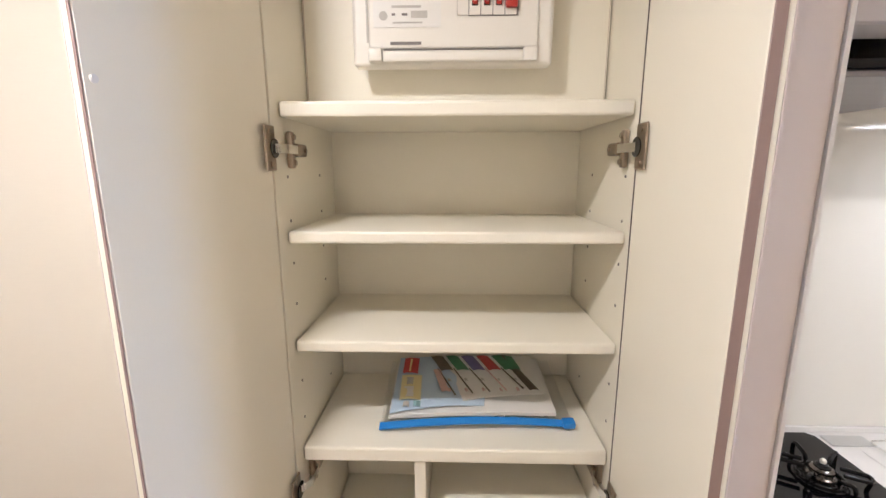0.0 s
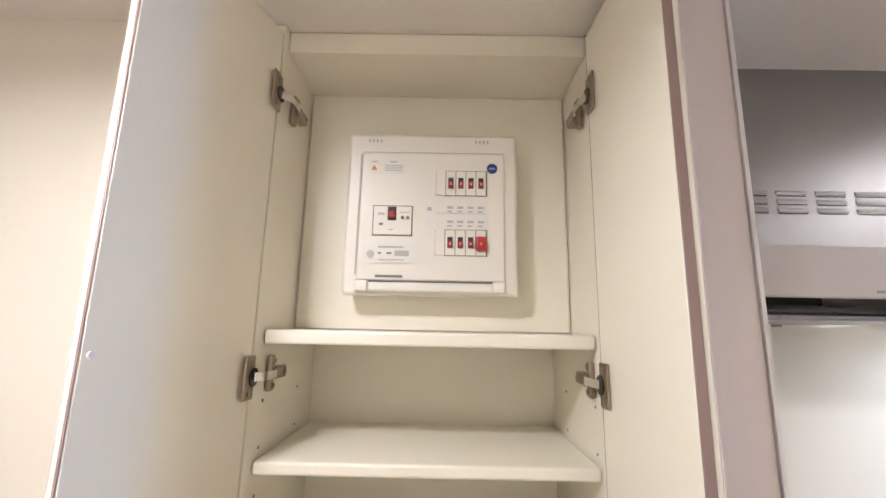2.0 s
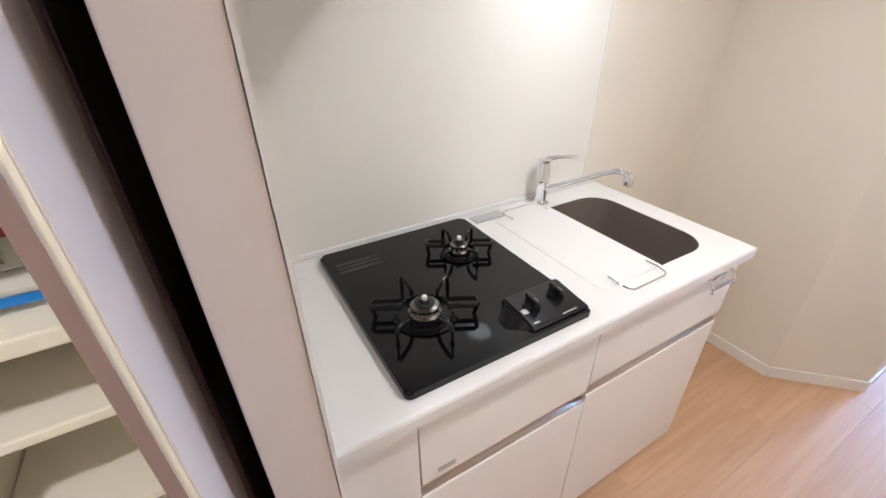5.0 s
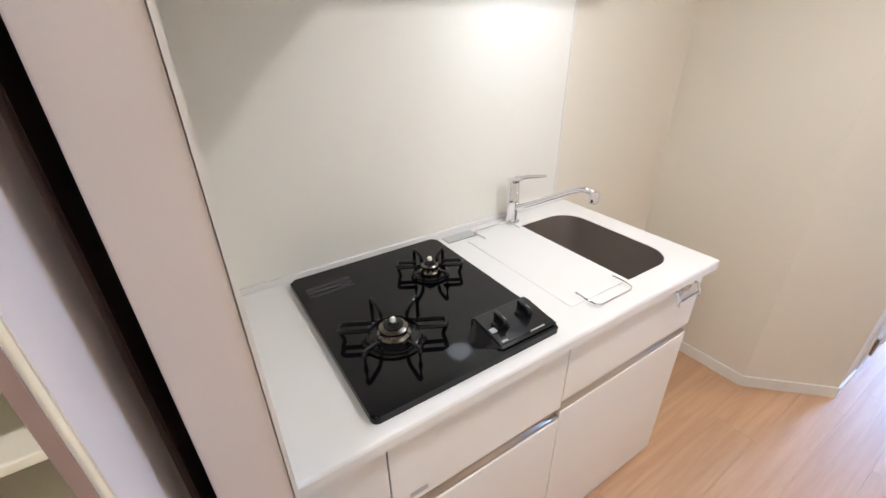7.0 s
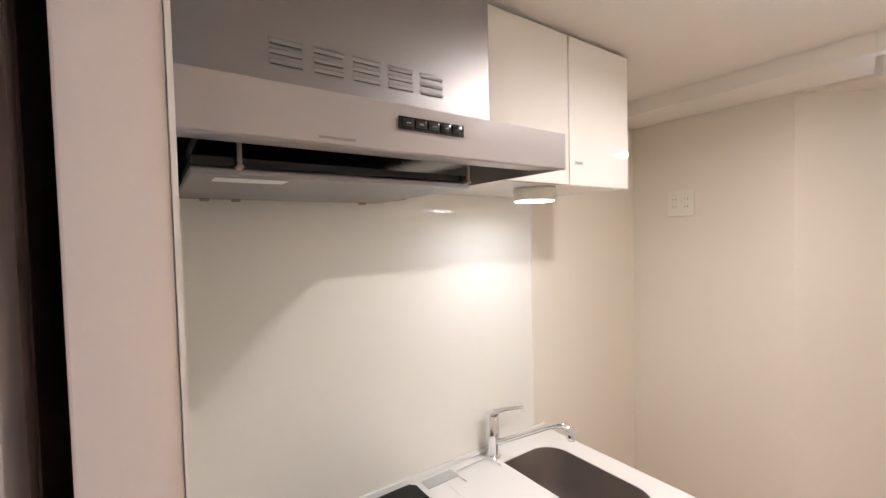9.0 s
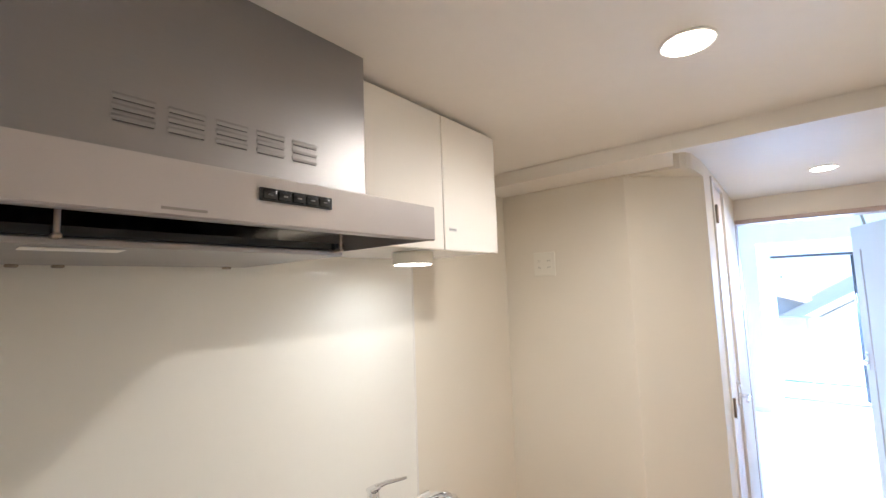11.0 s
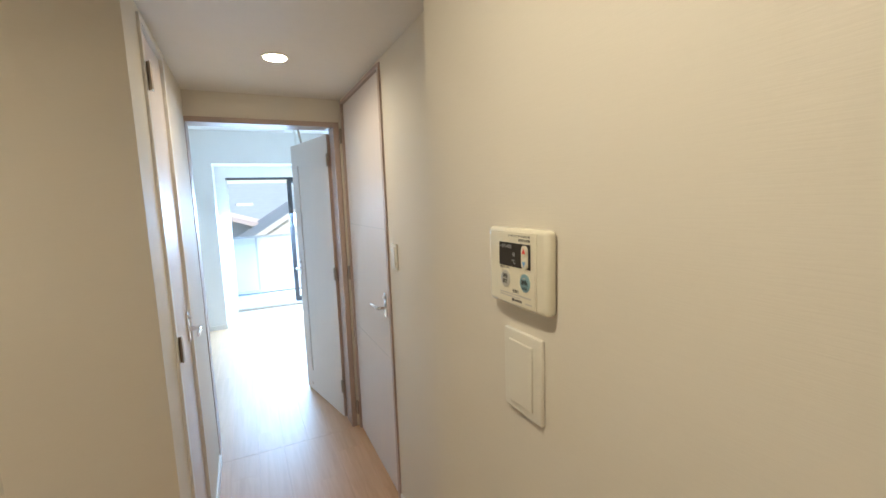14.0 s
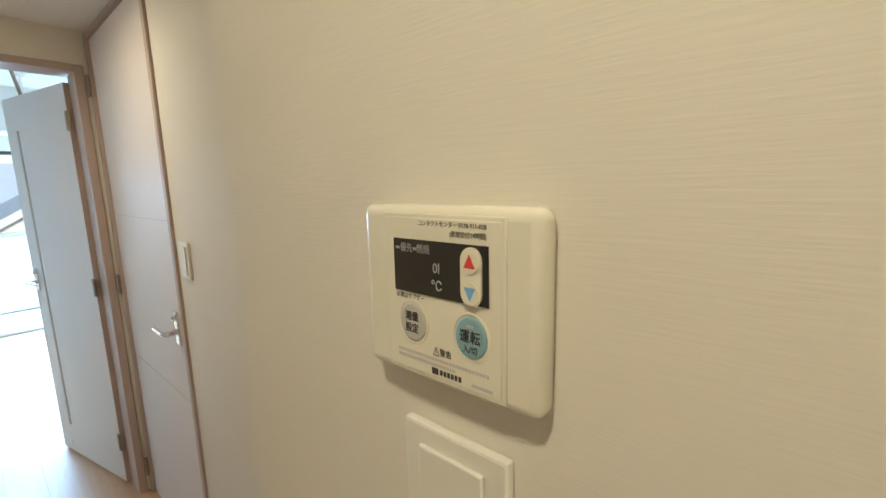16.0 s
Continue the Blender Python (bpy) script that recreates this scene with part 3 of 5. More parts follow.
def house(name, x, y, w, d, base, eave, ridge, along, roof_mat, label):
    """A gabled house: walls, roof slopes with overhang, windows. along: the way the ridge runs, x or y."""
    h = thing(name, label, "house", group="neighbouring houses", at=(x, y, base))
    bm = bmesh.new()
    box(bm, (0, 0, 0), (d, w, eave - base))
    zr, ze = ridge - base, eave - base
    if along == "y":
        tri = [(0, ze), (d / 2, zr), (d, ze)]
        a = [bm.verts.new((p, 0.001, q)) for p, q in tri]
        b = [bm.verts.new((p, w - 0.001, q)) for p, q in tri]
    else:
        tri = [(0, ze), (w / 2, zr), (w, ze)]
        a = [bm.verts.new((0.001, p, q)) for p, q in tri]
        b = [bm.verts.new((d - 0.001, p, q)) for p, q in tri]
    bm.faces.new(a)
    bm.faces.new(b[::-1])
    part("wall", bm, STUCCO, h, smooth=False)
    o, th = 0.45, 0.16
    half = (d if along == "y" else w) / 2
    slope = (zr - ze) / half
    for s in (-1, 1):
        bm = bmesh.new()
        edge, top = half + s * (half + o), half
        zl, zt = ze - o * slope, zr
        length = w if along == "y" else d
        q = [(edge, zl), (top, zt), (top, zt + th), (edge, zl + th)]
        ends = []
        for e in (-o, length + o):
            ends.append([bm.verts.new((p, e, z) if along == "y" else (e, p, z)) for p, z in q])
        bm.faces.new(ends[0])
        bm.faces.new(ends[1][::-1])
        for i in range(4):
            bm.faces.new((ends[0][i], ends[1][i], ends[1][(i + 1) % 4], ends[0][(i + 1) % 4]))
        part("roof", bm, roof_mat, h, smooth=False)
    for k in range(2):
        yy = w * (0.25 + 0.4 * k)
        win = slab("window", (-0.05, yy, ze - 1.7), (-0.002, yy + 1.0, ze - 0.7), WHITETRIM, h)
        slab("pane", (-0.062, yy + 0.06, ze - 1.64), (-0.051, yy + 0.94, ze - 0.76), DARKGLASS, win)
    return h


roof_far = house("house", 24, -5.5, 14, 9, -6, 0.6, 2.6, "y", TILEGREY, "house with a wide blue-grey tiled roof")
sky_light = slab("skylight", (1.6, 5.0, 7.42), (2.3, 5.8, 7.60), WHITETRIM, roof_far, "small white roof window")
house("house", 17.5, -0.9, 5.0, 6, -6, 0.55, 1.35, "x", ROOFPINK, "house with a pink sheet roof")
house("house", 13.5, -5.2, 5.4, 5, -6, 0.30, 2.0, "x", STUCCO, "pale grey gabled house beyond the balcony")
house("house", 34, 6, 12, 9, -6, 1.2, 3.4, "y", TILEGREY, "far house with a grey roof")
g = bmesh.new()
box(g, (7.6, -600, -6.2), (1200, 600, -6.0))
tagged(part("ground", g, GROUND), "dark asphalt ground far below the balcony", "ground", kind="structure")

# ---- tall cabinet with the distribution board ----
CX0, CX1, CF, CB = -0.256, 0.229, 0.655, 0.905   # inner sides, shelf front, deep back
tall = thing("tall_cabinet", "tall white laminate wall cabinet with both doors open", "cabinet", at=(0, 0, 0))
car = bmesh.new()
box(car, (CX0 - 0.019, 0.632, ZF), (CX0, CB + 0.015, ZK - 0.002), 0.001, 1)
part("side_panel", car, LAMINATE, tall)
slab("side_panel", (CX1, 0.648, ZF), (CX1 + 0.016, CB + 0.015, ZK - 0.002), LAMINATE, tall, bevel=0.001)
# The shade in the gap by the wing panel is painted dark brown.
slab("edge_band", (CX1 + 0.0005, 0.6452, ZF), (CX1 + 0.0158, 0.6478, ZK - 0.002), GAPSHADE, tall, "dark brown strip painting the shade in the door gap")
slab("outer_skin", (CX1 + 0.0162, 0.6455, ZF), (CX1 + 0.0185, CB, ZK - 0.002), GAPSHADE, tall, "dark brown sheet painting the gap's shade on the cabinet side")
slab("back_panel", (CX0 + 0.0005, CB, 0.06), (CX1 - 0.0005, CB + 0.013, 1.655), LAMINATE, tall)
slab("top_board", (CX0 + 0.0005, 0.650, 2.122), (CX1 - 0.0005, CB, ZK - 0.001), LAMINATE, tall, bevel=0.001)
slab("board_backing", (CX0 + 0.002, 0.777, 1.6775), (CX1 - 0.002, 0.787, 2.0875), LAMINATE, tall)
slab("upper_back", (CX0 + 0.002, 0.7795, 2.088), (CX1 - 0.002, 0.787, 2.1215), LAMINATE, tall)
for x in (CX0 + 0.0032, CX1 - 0.0042):
    slab("joint_line", (x, 0.7764, 1.6775), (x + 0.0006, 0.7769, 2.0875), TRIM, tall, "brown joint at the backing's edge")
slab("joint_line", (CX0 + 0.004, 0.7764, 1.6768), (CX1 - 0.004, 0.7769, 1.6777), TRIM, tall)
slab("plinth", (CX0, 0.66, ZF), (CX1, 0.68, 0.06), LAMINATE, tall)
slab("side_filler", (CX0 - 0.034, 0.632, ZF), (CX0 - 0.0205, 0.66, ZK - 0.001), LAMINATE, tall)


def shelf(z, th, x0=CX0 + 0.002, x1=CX1 - 0.002, front=CF):
    ob = slab("shelf", (x0, front, z - th), (x1, CB - 0.001, z), LAMINATE, tall, bevel=0.004)
    return ob


shelf(1.676, 0.021)
shelf(1.497, 0.018)
shelf(1.329, 0.018)
shelf(1.149, 0.025)
slab("divider", (-0.077, 0.661, 0.061), (-0.059, CB - 0.001, 1.1235), LAMINATE, tall, bevel=0.001)
shelf(0.90, 0.018, CX0 + 0.002, -0.079, 0.67)
shelf(1.005, 0.018, -0.057, CX1 - 0.002, 0.67)
shelf(0.82, 0.018, -0.057, CX1 - 0.002, 0.67)
shelf(0.60, 0.018, -0.057, CX1 - 0.002, 0.67)
pins = bmesh.new()
for z in [1.19 + 0.064 * k for k in range(7)]:
    for y in (0.675, 0.82):
        cyl(pins, (CX0 + 0.0003, y, z), 0.0022, 0.0012, "x", 8)
        cyl(pins, (CX1 - 0.0003, y, z), 0.0022, 0.0012, "x", 8)
tagged(part("pin_holes", pins, PRINT, tall), kind="stuff")


def cabinet_door(side, hinge_x, swing, w):
    """One tall leaf on concealed hinges; its own x runs from the hinge to the free edge."""
    root = new("door")
    root.parent = tall
    root.matrix_local = Matrix.Translation((hinge_x, 0.628, 0)) @ Matrix.Rotation(radians(swing), 4, "Z")
    y0, y1 = (0.0, 0.018) if side > 0 else (-0.011, 0.0)
    bm = bmesh.new()
    box(bm, (0, y0, 0.07), (w, y1, 2.140), 0.0008, 1)
    part("door_leaf", bm, LAMINATE, root)
    box_edge = bmesh.new()
    ye = (y0 + 0.0005, y0 + 0.0115) if side > 0 else (y1 - 0.0035, y1 - 0.0005)
    box(box_edge, (w + 0.0002, ye[0], 0.07), (w + 0.0018, ye[1], 2.140), 0.0006, 1)
    part("edge_band", box_edge, EDGE, root, "pinkish edge band")
    skin = bmesh.new()
    ys = (0.0182, 0.0192) if side > 0 else (-0.0122, -0.0112)
    box(skin, (0, ys[0], 0.07), (w, ys[1], 2.140))
    part("outer_skin", skin, CAPSKIN, root, "pinkish outer face")
    if side < 0:
        part("bumper", cyl(bmesh.new(), (w - 0.008, 0.0010, 1.655), 0.0035, 0.0022, "y", 14, bevel=0.0006), WHITETRIM, root, "small white stop bumper")
    return root


def euro_hinge(x, y, z, s, cup_x=0.0):
    """A sprung cup hinge: cup flange on the leaf, arm and cruciform plate on the cabinet side. s: +1 at the left side."""
    hg = new("cabinet_hinge")
    hg.parent = tall
    hg.location = (x, y, z)
    hg["label"] = "worn nickel sprung cabinet hinge"
    bm = bmesh.new()
    box(bm, (cup_x, -0.058, -0.029), (cup_x + 0.003 * s, -0.030, 0.029), 0.001, 1)
    for k in (-1, 1):
        cyl(bm, (cup_x + 0.0035 * s, -0.045, 0.021 * k), 0.004, 0.002, "x", 12)
    part("cup_flange", bm, NICKEL, hg)
    bm = bmesh.new()
    cyl(bm, (cup_x + 0.002 * s, -0.034, 0), 0.0125, 0.005, "x", 20)
    part("cup", bm, HOODDARK, hg)
    bm = bmesh.new()
    arm = [(cup_x + 0.004 * s, -0.034), (0.016 * s, -0.018), (0.017 * s, 0.012), (0.010 * s, 0.034), (0.008 * s, 0.034), (0.012 * s, 0.012), (0.010 * s, -0.014), (0.001 * s, -0.030)]
    prism(bm, arm, -0.006, 0.006)
    part("arm", bm, CHROME, hg, "bright hinge arm")
    bm = bmesh.new()
    box(bm, (0.0, 0.012, -0.026), (0.009 * s, 0.026, 0.026), 0.003, 2)
    box(bm, (0.0, 0.020, -0.009), (0.015 * s, 0.056, 0.009), 0.002, 1)
    cyl(bm, (0.016 * s, 0.047, 0), 0.0035, 0.003, "x", 10)
    for k in (-1, 1):
        cyl(bm, (0.010 * s, 0.019, 0.018 * k), 0.004, 0.003, "x", 10)
    part("mount_plate", bm, NICKEL, hg)
    return hg


cabinet_door(-1, CX0 - 0.001, 180 + 79.5, 0.232)
cabinet_door(1, 0.2225, 180 + 91.6, 0.206)
for z in (2.034, 1.612, 1.095, 0.2):
    euro_hinge(CX0 + 0.001, 0.662, z, 1)
    euro_hinge(CX1 - 0.001, 0.655, z, -1, -0.0068)

# ---- distribution board ----
FY = 0.72
board = thing("distribution_board", "white household distribution board with red breaker switches", "fuse box", at=(0, 0, 0))
slab("base", (-0.152, 0.742, 1.792), (0.112, 0.7745, 2.045), BOXPLASTIC, board, bevel=0.006)
bm = bmesh.new()
box(bm, (-0.163, FY, 1.783), (0.123, 0.746, 2.057), 0.006, 3)
part("cover", bm, BOXPLASTIC, board)
bm = bmesh.new()
box(bm, (-0.139, FY - 0.0045, 1.806), (0.101, FY + 0.001, 2.022), 0.003, 2)
door_p = part("lid", bm, BOXPLASTIC, board)
slab("lid_groove", (-0.1425, FY - 0.001, 1.815), (-0.1397, FY + 0.001, 2.02), PALEPRINT, board)
slab("groove_top", (-0.139, FY - 0.0006, 2.0228), (0.101, FY + 0.0005, 2.0240), PALEPRINT, board)
bm = bmesh.new()
box(bm, (-0.120, FY - 0.008, 1.788), (0.082, FY + 0.001, 1.803), 0.004, 2)
part("pull_bar", bm, BOXPLASTIC, board)
slab("bar_shadow_gap", (-0.118, FY - 0.0052, 1.8035), (0.08, FY - 0.0035, 1.8052), PRINT, board)
for x in (-0.140, 0.080):
    slab("latch", (x, FY - 0.011, 1.788), (x + 0.020, FY + 0.001, 1.806), BOXPLASTIC, board, bevel=0.003)
LF = FY - 0.0047


def flat(name, x0, z0, x1, z1, mat, parent, lift=0.0006, th=0.0006, label=""):
    return slab(name, (x0, LF - lift - th, z0), (x1, LF - lift, z1), mat, parent, label)


def breaker(x, z, big=False):
    f = flat("breaker", x, z, x + 0.0155, z + 0.041, BOXPLASTIC, board, 0, 0.002, "white circuit breaker")
    slab("gap", (x + 0.0155, LF - 0.0008, z), (x + 0.0167, LF, z + 0.041), PRINT, f)
    slab("slot", (x + 0.0035, LF - 0.0026, z + 0.0115), (x + 0.0120, LF - 0.0021, z + 0.0295), INK, f, "dark switch slot")
    sw = bmesh.new()
    if big:
        box(sw, (x - 0.0005, LF - 0.010, z + 0.007), (x + 0.0165, LF - 0.002, z + 0.030), 0.003, 2)
    else:
        box(sw, (x + 0.0042, LF - 0.0075, z + 0.0125), (x + 0.0113, LF - 0.002, z + 0.0225), 0.0012, 1)
    part("switch", sw, RED, f, "red switch tab")
    slab("mark", (x + 0.0062, LF - (0.0106 if big else 0.0081), z + 0.0155), (x + 0.0092, LF - (0.0101 if big else 0.0076), z + 0.0195), PAPERPINK, f)


for z in (1.948, 1.848):
    for x in (-0.0135, 0.0020):
        flat("outline", x, z - 0.001, x + 0.0006, z + 0.042, PALEPRINT, board, 0, 0.0022)
    flat("breaker_surround", 0.0022, z - 0.0012, 0.0720, z + 0.0422, PRINT, board, 0, 0.0009, "thin dark outline of the breaker row")
for k in range(4):
    breaker(0.0035 + 0.0167 * k, 1.948)
    breaker(0.0035 + 0.0167 * k, 1.848, big=(k == 3))
flat("blank", -0.012, 1.848, 0.0025, 1.889, BOXPLASTIC, board, 0, 0.0015)
flat("blank", -0.012, 1.948, 0.0025, 1.989, BOXPLASTIC, board, 0, 0.0015)
lab = flat("circuit_label", -0.013, 1.8925, 0.072, 1.944, PAPERWHITE, board, label="white circuit list label")
for r in range(2):
    for k in range(4):
        x = 0.006 + 0.0167 * k
        slab("print_bar", (x, LF - 0.0017, 1.925 - 0.024 * r), (x + 0.010, LF - 0.0012, 1.929 - 0.024 * r), PALEPRINT, lab)
        slab("print_bar", (x, LF - 0.0017, 1.919 - 0.024 * r), (x + 0.008, LF - 0.0012, 1.9215 - 0.024 * r), PALEPRINT, lab)
slab("print_line", (-0.012, LF - 0.0017, 1.9168), (0.07, LF - 0.0012, 1.9174), PALEPRINT, lab)
mn = flat("main_breaker_window", -0.1165, 1.878, -0.0505, 1.929, PRINT, board, 0, 0.0006, "dark outline of the main breaker window")
main = flat("main_breaker", -0.1145, 1.880, -0.0525, 1.927, BOXPLASTIC, board, 0.0007, 0.002, "white main breaker")
sw = bmesh.new()
slab("slot", (-0.0915, LF - 0.0034, 1.9035), (-0.0775, LF - 0.0028, 1.9262), INK, main, "dark switch slot")
box(sw, (-0.0895, LF - 0.010, 1.9065), (-0.0795, LF - 0.0027, 1.9175), 0.0015, 1)
for x in (-0.067, -0.0585):
    dial = bmesh.new()
    cyl(dial, (x, LF - 0.0034, 1.908), 0.0029, 0.0014, "y", 14)
    part("dial", dial, PRINT, main, "small dark round dial")
part("switch", sw, RED, main, "red main switch")
for x0, z0, x1, z1, mt in ((-0.105, 1.895, -0.099, 1.899, PRINT), (-0.108, 1.912, -0.097, 1.916, PALEPRINT), (-0.072, 1.916, -0.056, 1.918, PALEPRINT), (-0.090, 1.887, -0.082, 1.889, PALEPRINT), (-0.088, 1.892, -0.074, 1.901, PAPERWHITE)):
    slab("mark", (x0, LF - 0.0034, z0), (x1, LF - 0.0028, z1), mt, main)
wl = flat("warning_label", -0.126, 1.984, -0.109, 2.010, PAPERWHITE, board, label="white warning label with an orange triangle")
tr = bmesh.new()
for v in [(-0.1225, LF - 0.0018, 1.989), (-0.1125, LF - 0.0018, 1.989), (-0.1175, LF - 0.0018, 1.9985)]:
    tr.verts.new(v)
tr.faces.new(list(tr.verts))
part("triangle", tr, ORANGE, wl, smooth=False)
slab("mark", (-0.118, LF - 0.0024, 1.991), (-0.117, LF - 0.0019, 1.996), PRINT, wl)
slab("print_bar", (-0.122, LF - 0.0018, 2.003), (-0.113, LF - 0.0012, 2.0055), PALEPRINT, wl)
nl = flat("notice_label", -0.103, 1.984, -0.067, 2.010, PAPERWHITE, board, label="white notice label with small print")
slab("print_bar", (-0.092, LF - 0.0018, 2.003), (-0.080, LF - 0.0012, 2.0055), PALEPRINT, nl)
for r in range(4):
    slab("print_bar", (-0.100, LF - 0.0018, 1.988 + 0.003 * r), (-0.070, LF - 0.0012, 1.9895 + 0.003 * r), PALEPRINT, nl)
tl = flat("test_label", -0.131, 1.833, -0.036, 1.866, PAPERWHITE, board, label="white test button label")
for x0, z0, x1, z1, mt in ((-0.105, 1.858, -0.064, 1.861, PALEPRINT), (-0.105, 1.848, -0.100, 1.851, PRINT), (-0.091, 1.848, -0.083, 1.851, PRINT), (-0.104, 1.838, -0.062, 1.840, PALEPRINT), (-0.078, 1.845, -0.055, 1.854, PALEPRINT)):
    slab("print_bar", (x0, LF - 0.0018, z0), (x1, LF - 0.0012, z1), mt, tl)
ear = bmesh.new()
cyl(ear, (-0.117, LF - 0.0015, 1.848), 0.006, 0.0006, "y", 16)
part("mark", ear, PALEPRINT, tl)
slab("print_bar", (-0.108, LF - 0.0009, 1.8105), (-0.064, LF - 0.0003, 1.8145), PRINT, board)
slab("hour_label", (-0.029, LF - 0.0009, 1.895), (-0.018, LF - 0.0003, 1.936), PAPERWHITE, board)
slab("mark", (-0.027, LF - 0.0016, 1.921), (-0.020, LF - 0.001, 1.927), PAPERPINK, board)
stk = bmesh.new()
cyl(stk, (0.080, FY - 0.0055, 1.995), 0.0088, 0.0008, "y", 24)
stkob = part("round_sticker", stk, NAVY, board, "round navy blue sticker")
slab("mark", (0.0752, FY - 0.0065, 1.9935), (0.0848, FY - 0.006, 1.9965), WHITEPRINT, stkob)
for x in (-0.130, 0.052):
    for k in range(4):
        slab("vent_mark", (x + 0.0065 * k, FY - 0.0006, 2.041), (x + 0.003 + 0.0065 * k, FY + 0.001, 2.047), PALEPRINT, board)


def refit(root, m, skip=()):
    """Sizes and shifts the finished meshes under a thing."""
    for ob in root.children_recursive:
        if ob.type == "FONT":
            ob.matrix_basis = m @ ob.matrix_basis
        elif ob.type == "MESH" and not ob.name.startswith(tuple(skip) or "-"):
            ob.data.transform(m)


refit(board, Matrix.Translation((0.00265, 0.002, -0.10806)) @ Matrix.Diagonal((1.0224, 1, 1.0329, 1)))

# ---- zip bag with leaflets on the shelf ----
bag = thing("zip_bag", "clear zip bag of colourful leaflets with a blue zip strip", "document bag", at=(0.050, 0.016, 1.1497 - 0.662 * math.sin(radians(7))))
bag.scale, bag.rotation_euler = (1.06, 1.04, 1), (radians(7), 0, radians(2.5))


def sheet(name, corners, z, th, mat, parent, bow=0.0, nx=12, ny=5, label=""):
    """A thin sheet over four plan corners, slightly bowed."""
    bm = bmesh.new()
    (ax, ay), (bx, by), (cx, cy), (dx, dy) = corners
    grid = []
    for side in (0, 1):
        rows = []
        for j in range(ny + 1):
            v = j / ny
            row = []
            for i in range(nx + 1):
                u = i / nx
                x = (ax * (1 - u) + bx * u) * (1 - v) + (dx * (1 - u) + cx * u) * v
                y = (ay * (1 - u) + by * u) * (1 - v) + (dy * (1 - u) + cy * u) * v
                lift = bow * math.sin(math.pi * u) * (1 - 0.5 * v) + 0.002 * noise.noise((x * 25, y * 25, z * 90))
                row.append(bm.verts.new((x, y, z + lift + side * th)))
            rows.append(row)
        grid.append(rows)
    for side in (0, 1):
        for j in range(ny):
            for i in range(nx):
                q = [grid[side][j][i], grid[side][j][i + 1], grid[side][j + 1][i + 1], grid[side][j + 1][i]]
                bm.faces.new(q if side else q[::-1])
    ring = [(0, i) for i in range(nx)] + [(j, nx) for j in range(ny)] + [(ny, i) for i in range(nx, 0, -1)] + [(j, 0) for j in range(ny, 0, -1)]
    for a, b in zip(ring, ring[1:] + ring[:1]):
        bm.faces.new((grid[0][a[0]][a[1]], grid[0][b[0]][b[1]], grid[1][b[0]][b[1]], grid[1][a[0]][a[1]]))
    return part(name, bm, mat, parent, label)


pile = bmesh.new()
extrude_x(pile, [(0.700, -0.0035), (0.852, -0.0215), (0.852, 0.0025), (0.700, 0.0025)], -0.128, 0.132)
part("leaflet_pile", pile, PAPERWHITE, bag, "pile of folded white papers in the bag", smooth=False)
sheet("leaflet", [(-0.138, 0.690), (0.138, 0.690), (0.142, 0.853), (-0.135, 0.853)], 0.003, 0.007, PAPERWHITE, bag, 0.003, label="stack of white leaflets")
TOPZ = 0.0125
sheet("leaflet", [(-0.136, 0.690), (0.02, 0.706), (0.05, 0.853), (-0.130, 0.853)], TOPZ, 0.001, PAPERBLUE, bag, 0.006, label="pale blue leaflet")
sheet("leaflet", [(-0.022, 0.712), (0.128, 0.734), (0.128, 0.853), (-0.052, 0.853)], TOPZ + 0.003, 0.001, PAPERWHITE, bag, 0.004, label="white table leaflet")


def ink(x0, y0, x1, y1, mat, lean=0.0, z=TOPZ + 0.0075, bow=0.0025):
    sheet("print_block", [(x0, y0), (x1, y0), (x1 + lean, y1), (x0 + lean, y1)], z, 0.0004, mat, bag, bow, 3, 2)


ink(-0.122, 0.792, -0.094, 0.842, PAPERRED, 0.002, TOPZ + 0.007)
ink(-0.112, 0.795, -0.106, 0.838, PAPERYELLOW, 0.002, TOPZ + 0.0076)
ink(-0.122, 0.716, -0.086, 0.786, PAPERYELLOW, 0.0, TOPZ + 0.007)
ink(-0.116, 0.722, -0.095, 0.752, PAPERWHITE, 0.0, TOPZ + 0.0078)
ink(-0.113, 0.757, -0.100, 0.778, PALEPRINT, 0.0, TOPZ + 0.0078)
ink(-0.115, 0.697, -0.105, 0.711, PALEPRINT, 0.0, TOPZ + 0.007)
ink(-0.098, 0.697, -0.086, 0.713, TEAL, 0.0, TOPZ + 0.007)
COLS = (PAPERBROWN, PAPERGREEN, PAPERVIOLET, PAPERRED, PAPERGREEN)
for k in range(5):
    x = -0.038 + 0.030 * k
    ink(x - 0.012, 0.800, x + 0.011, 0.850, COLS[k], -0.020)
    ink(x + 0.0105, 0.725 + 0.004 * k, x + 0.0132, 0.806, PAPERBROWN if k != 3 else PAPERPINK, -0.030)
    ink(x, 0.735, x + 0.005, 0.745, PAPERPINK, -0.002)
    ink(x + 0.001, 0.765, x + 0.006, 0.773, PALEPRINT, -0.002)
ink(-0.050, 0.735, -0.036, 0.803, PAPERPINK, -0.015)
ink(0.104, 0.738, 0.120, 0.850, PAPERBROWN, -0.040)
ink(0.080, 0.80, 0.100, 0.846, PAPERGREEN, -0.010)
zb = bmesh.new()
pts = [(-0.150 + 0.309 * i / 14, 0.6675 + 0.004 * math.sin(math.pi * i / 14), 0.006 + 0.006 * math.sin(math.pi * i / 14)) for i in range(15)]
rows = [[zb.verts.new((x, y + dy, z + dz)) for dy, dz in ((-0.004, -0.004), (-0.004, -0.001), (0.007, 0.002), (0.007, -0.001))] for x, y, z in pts]
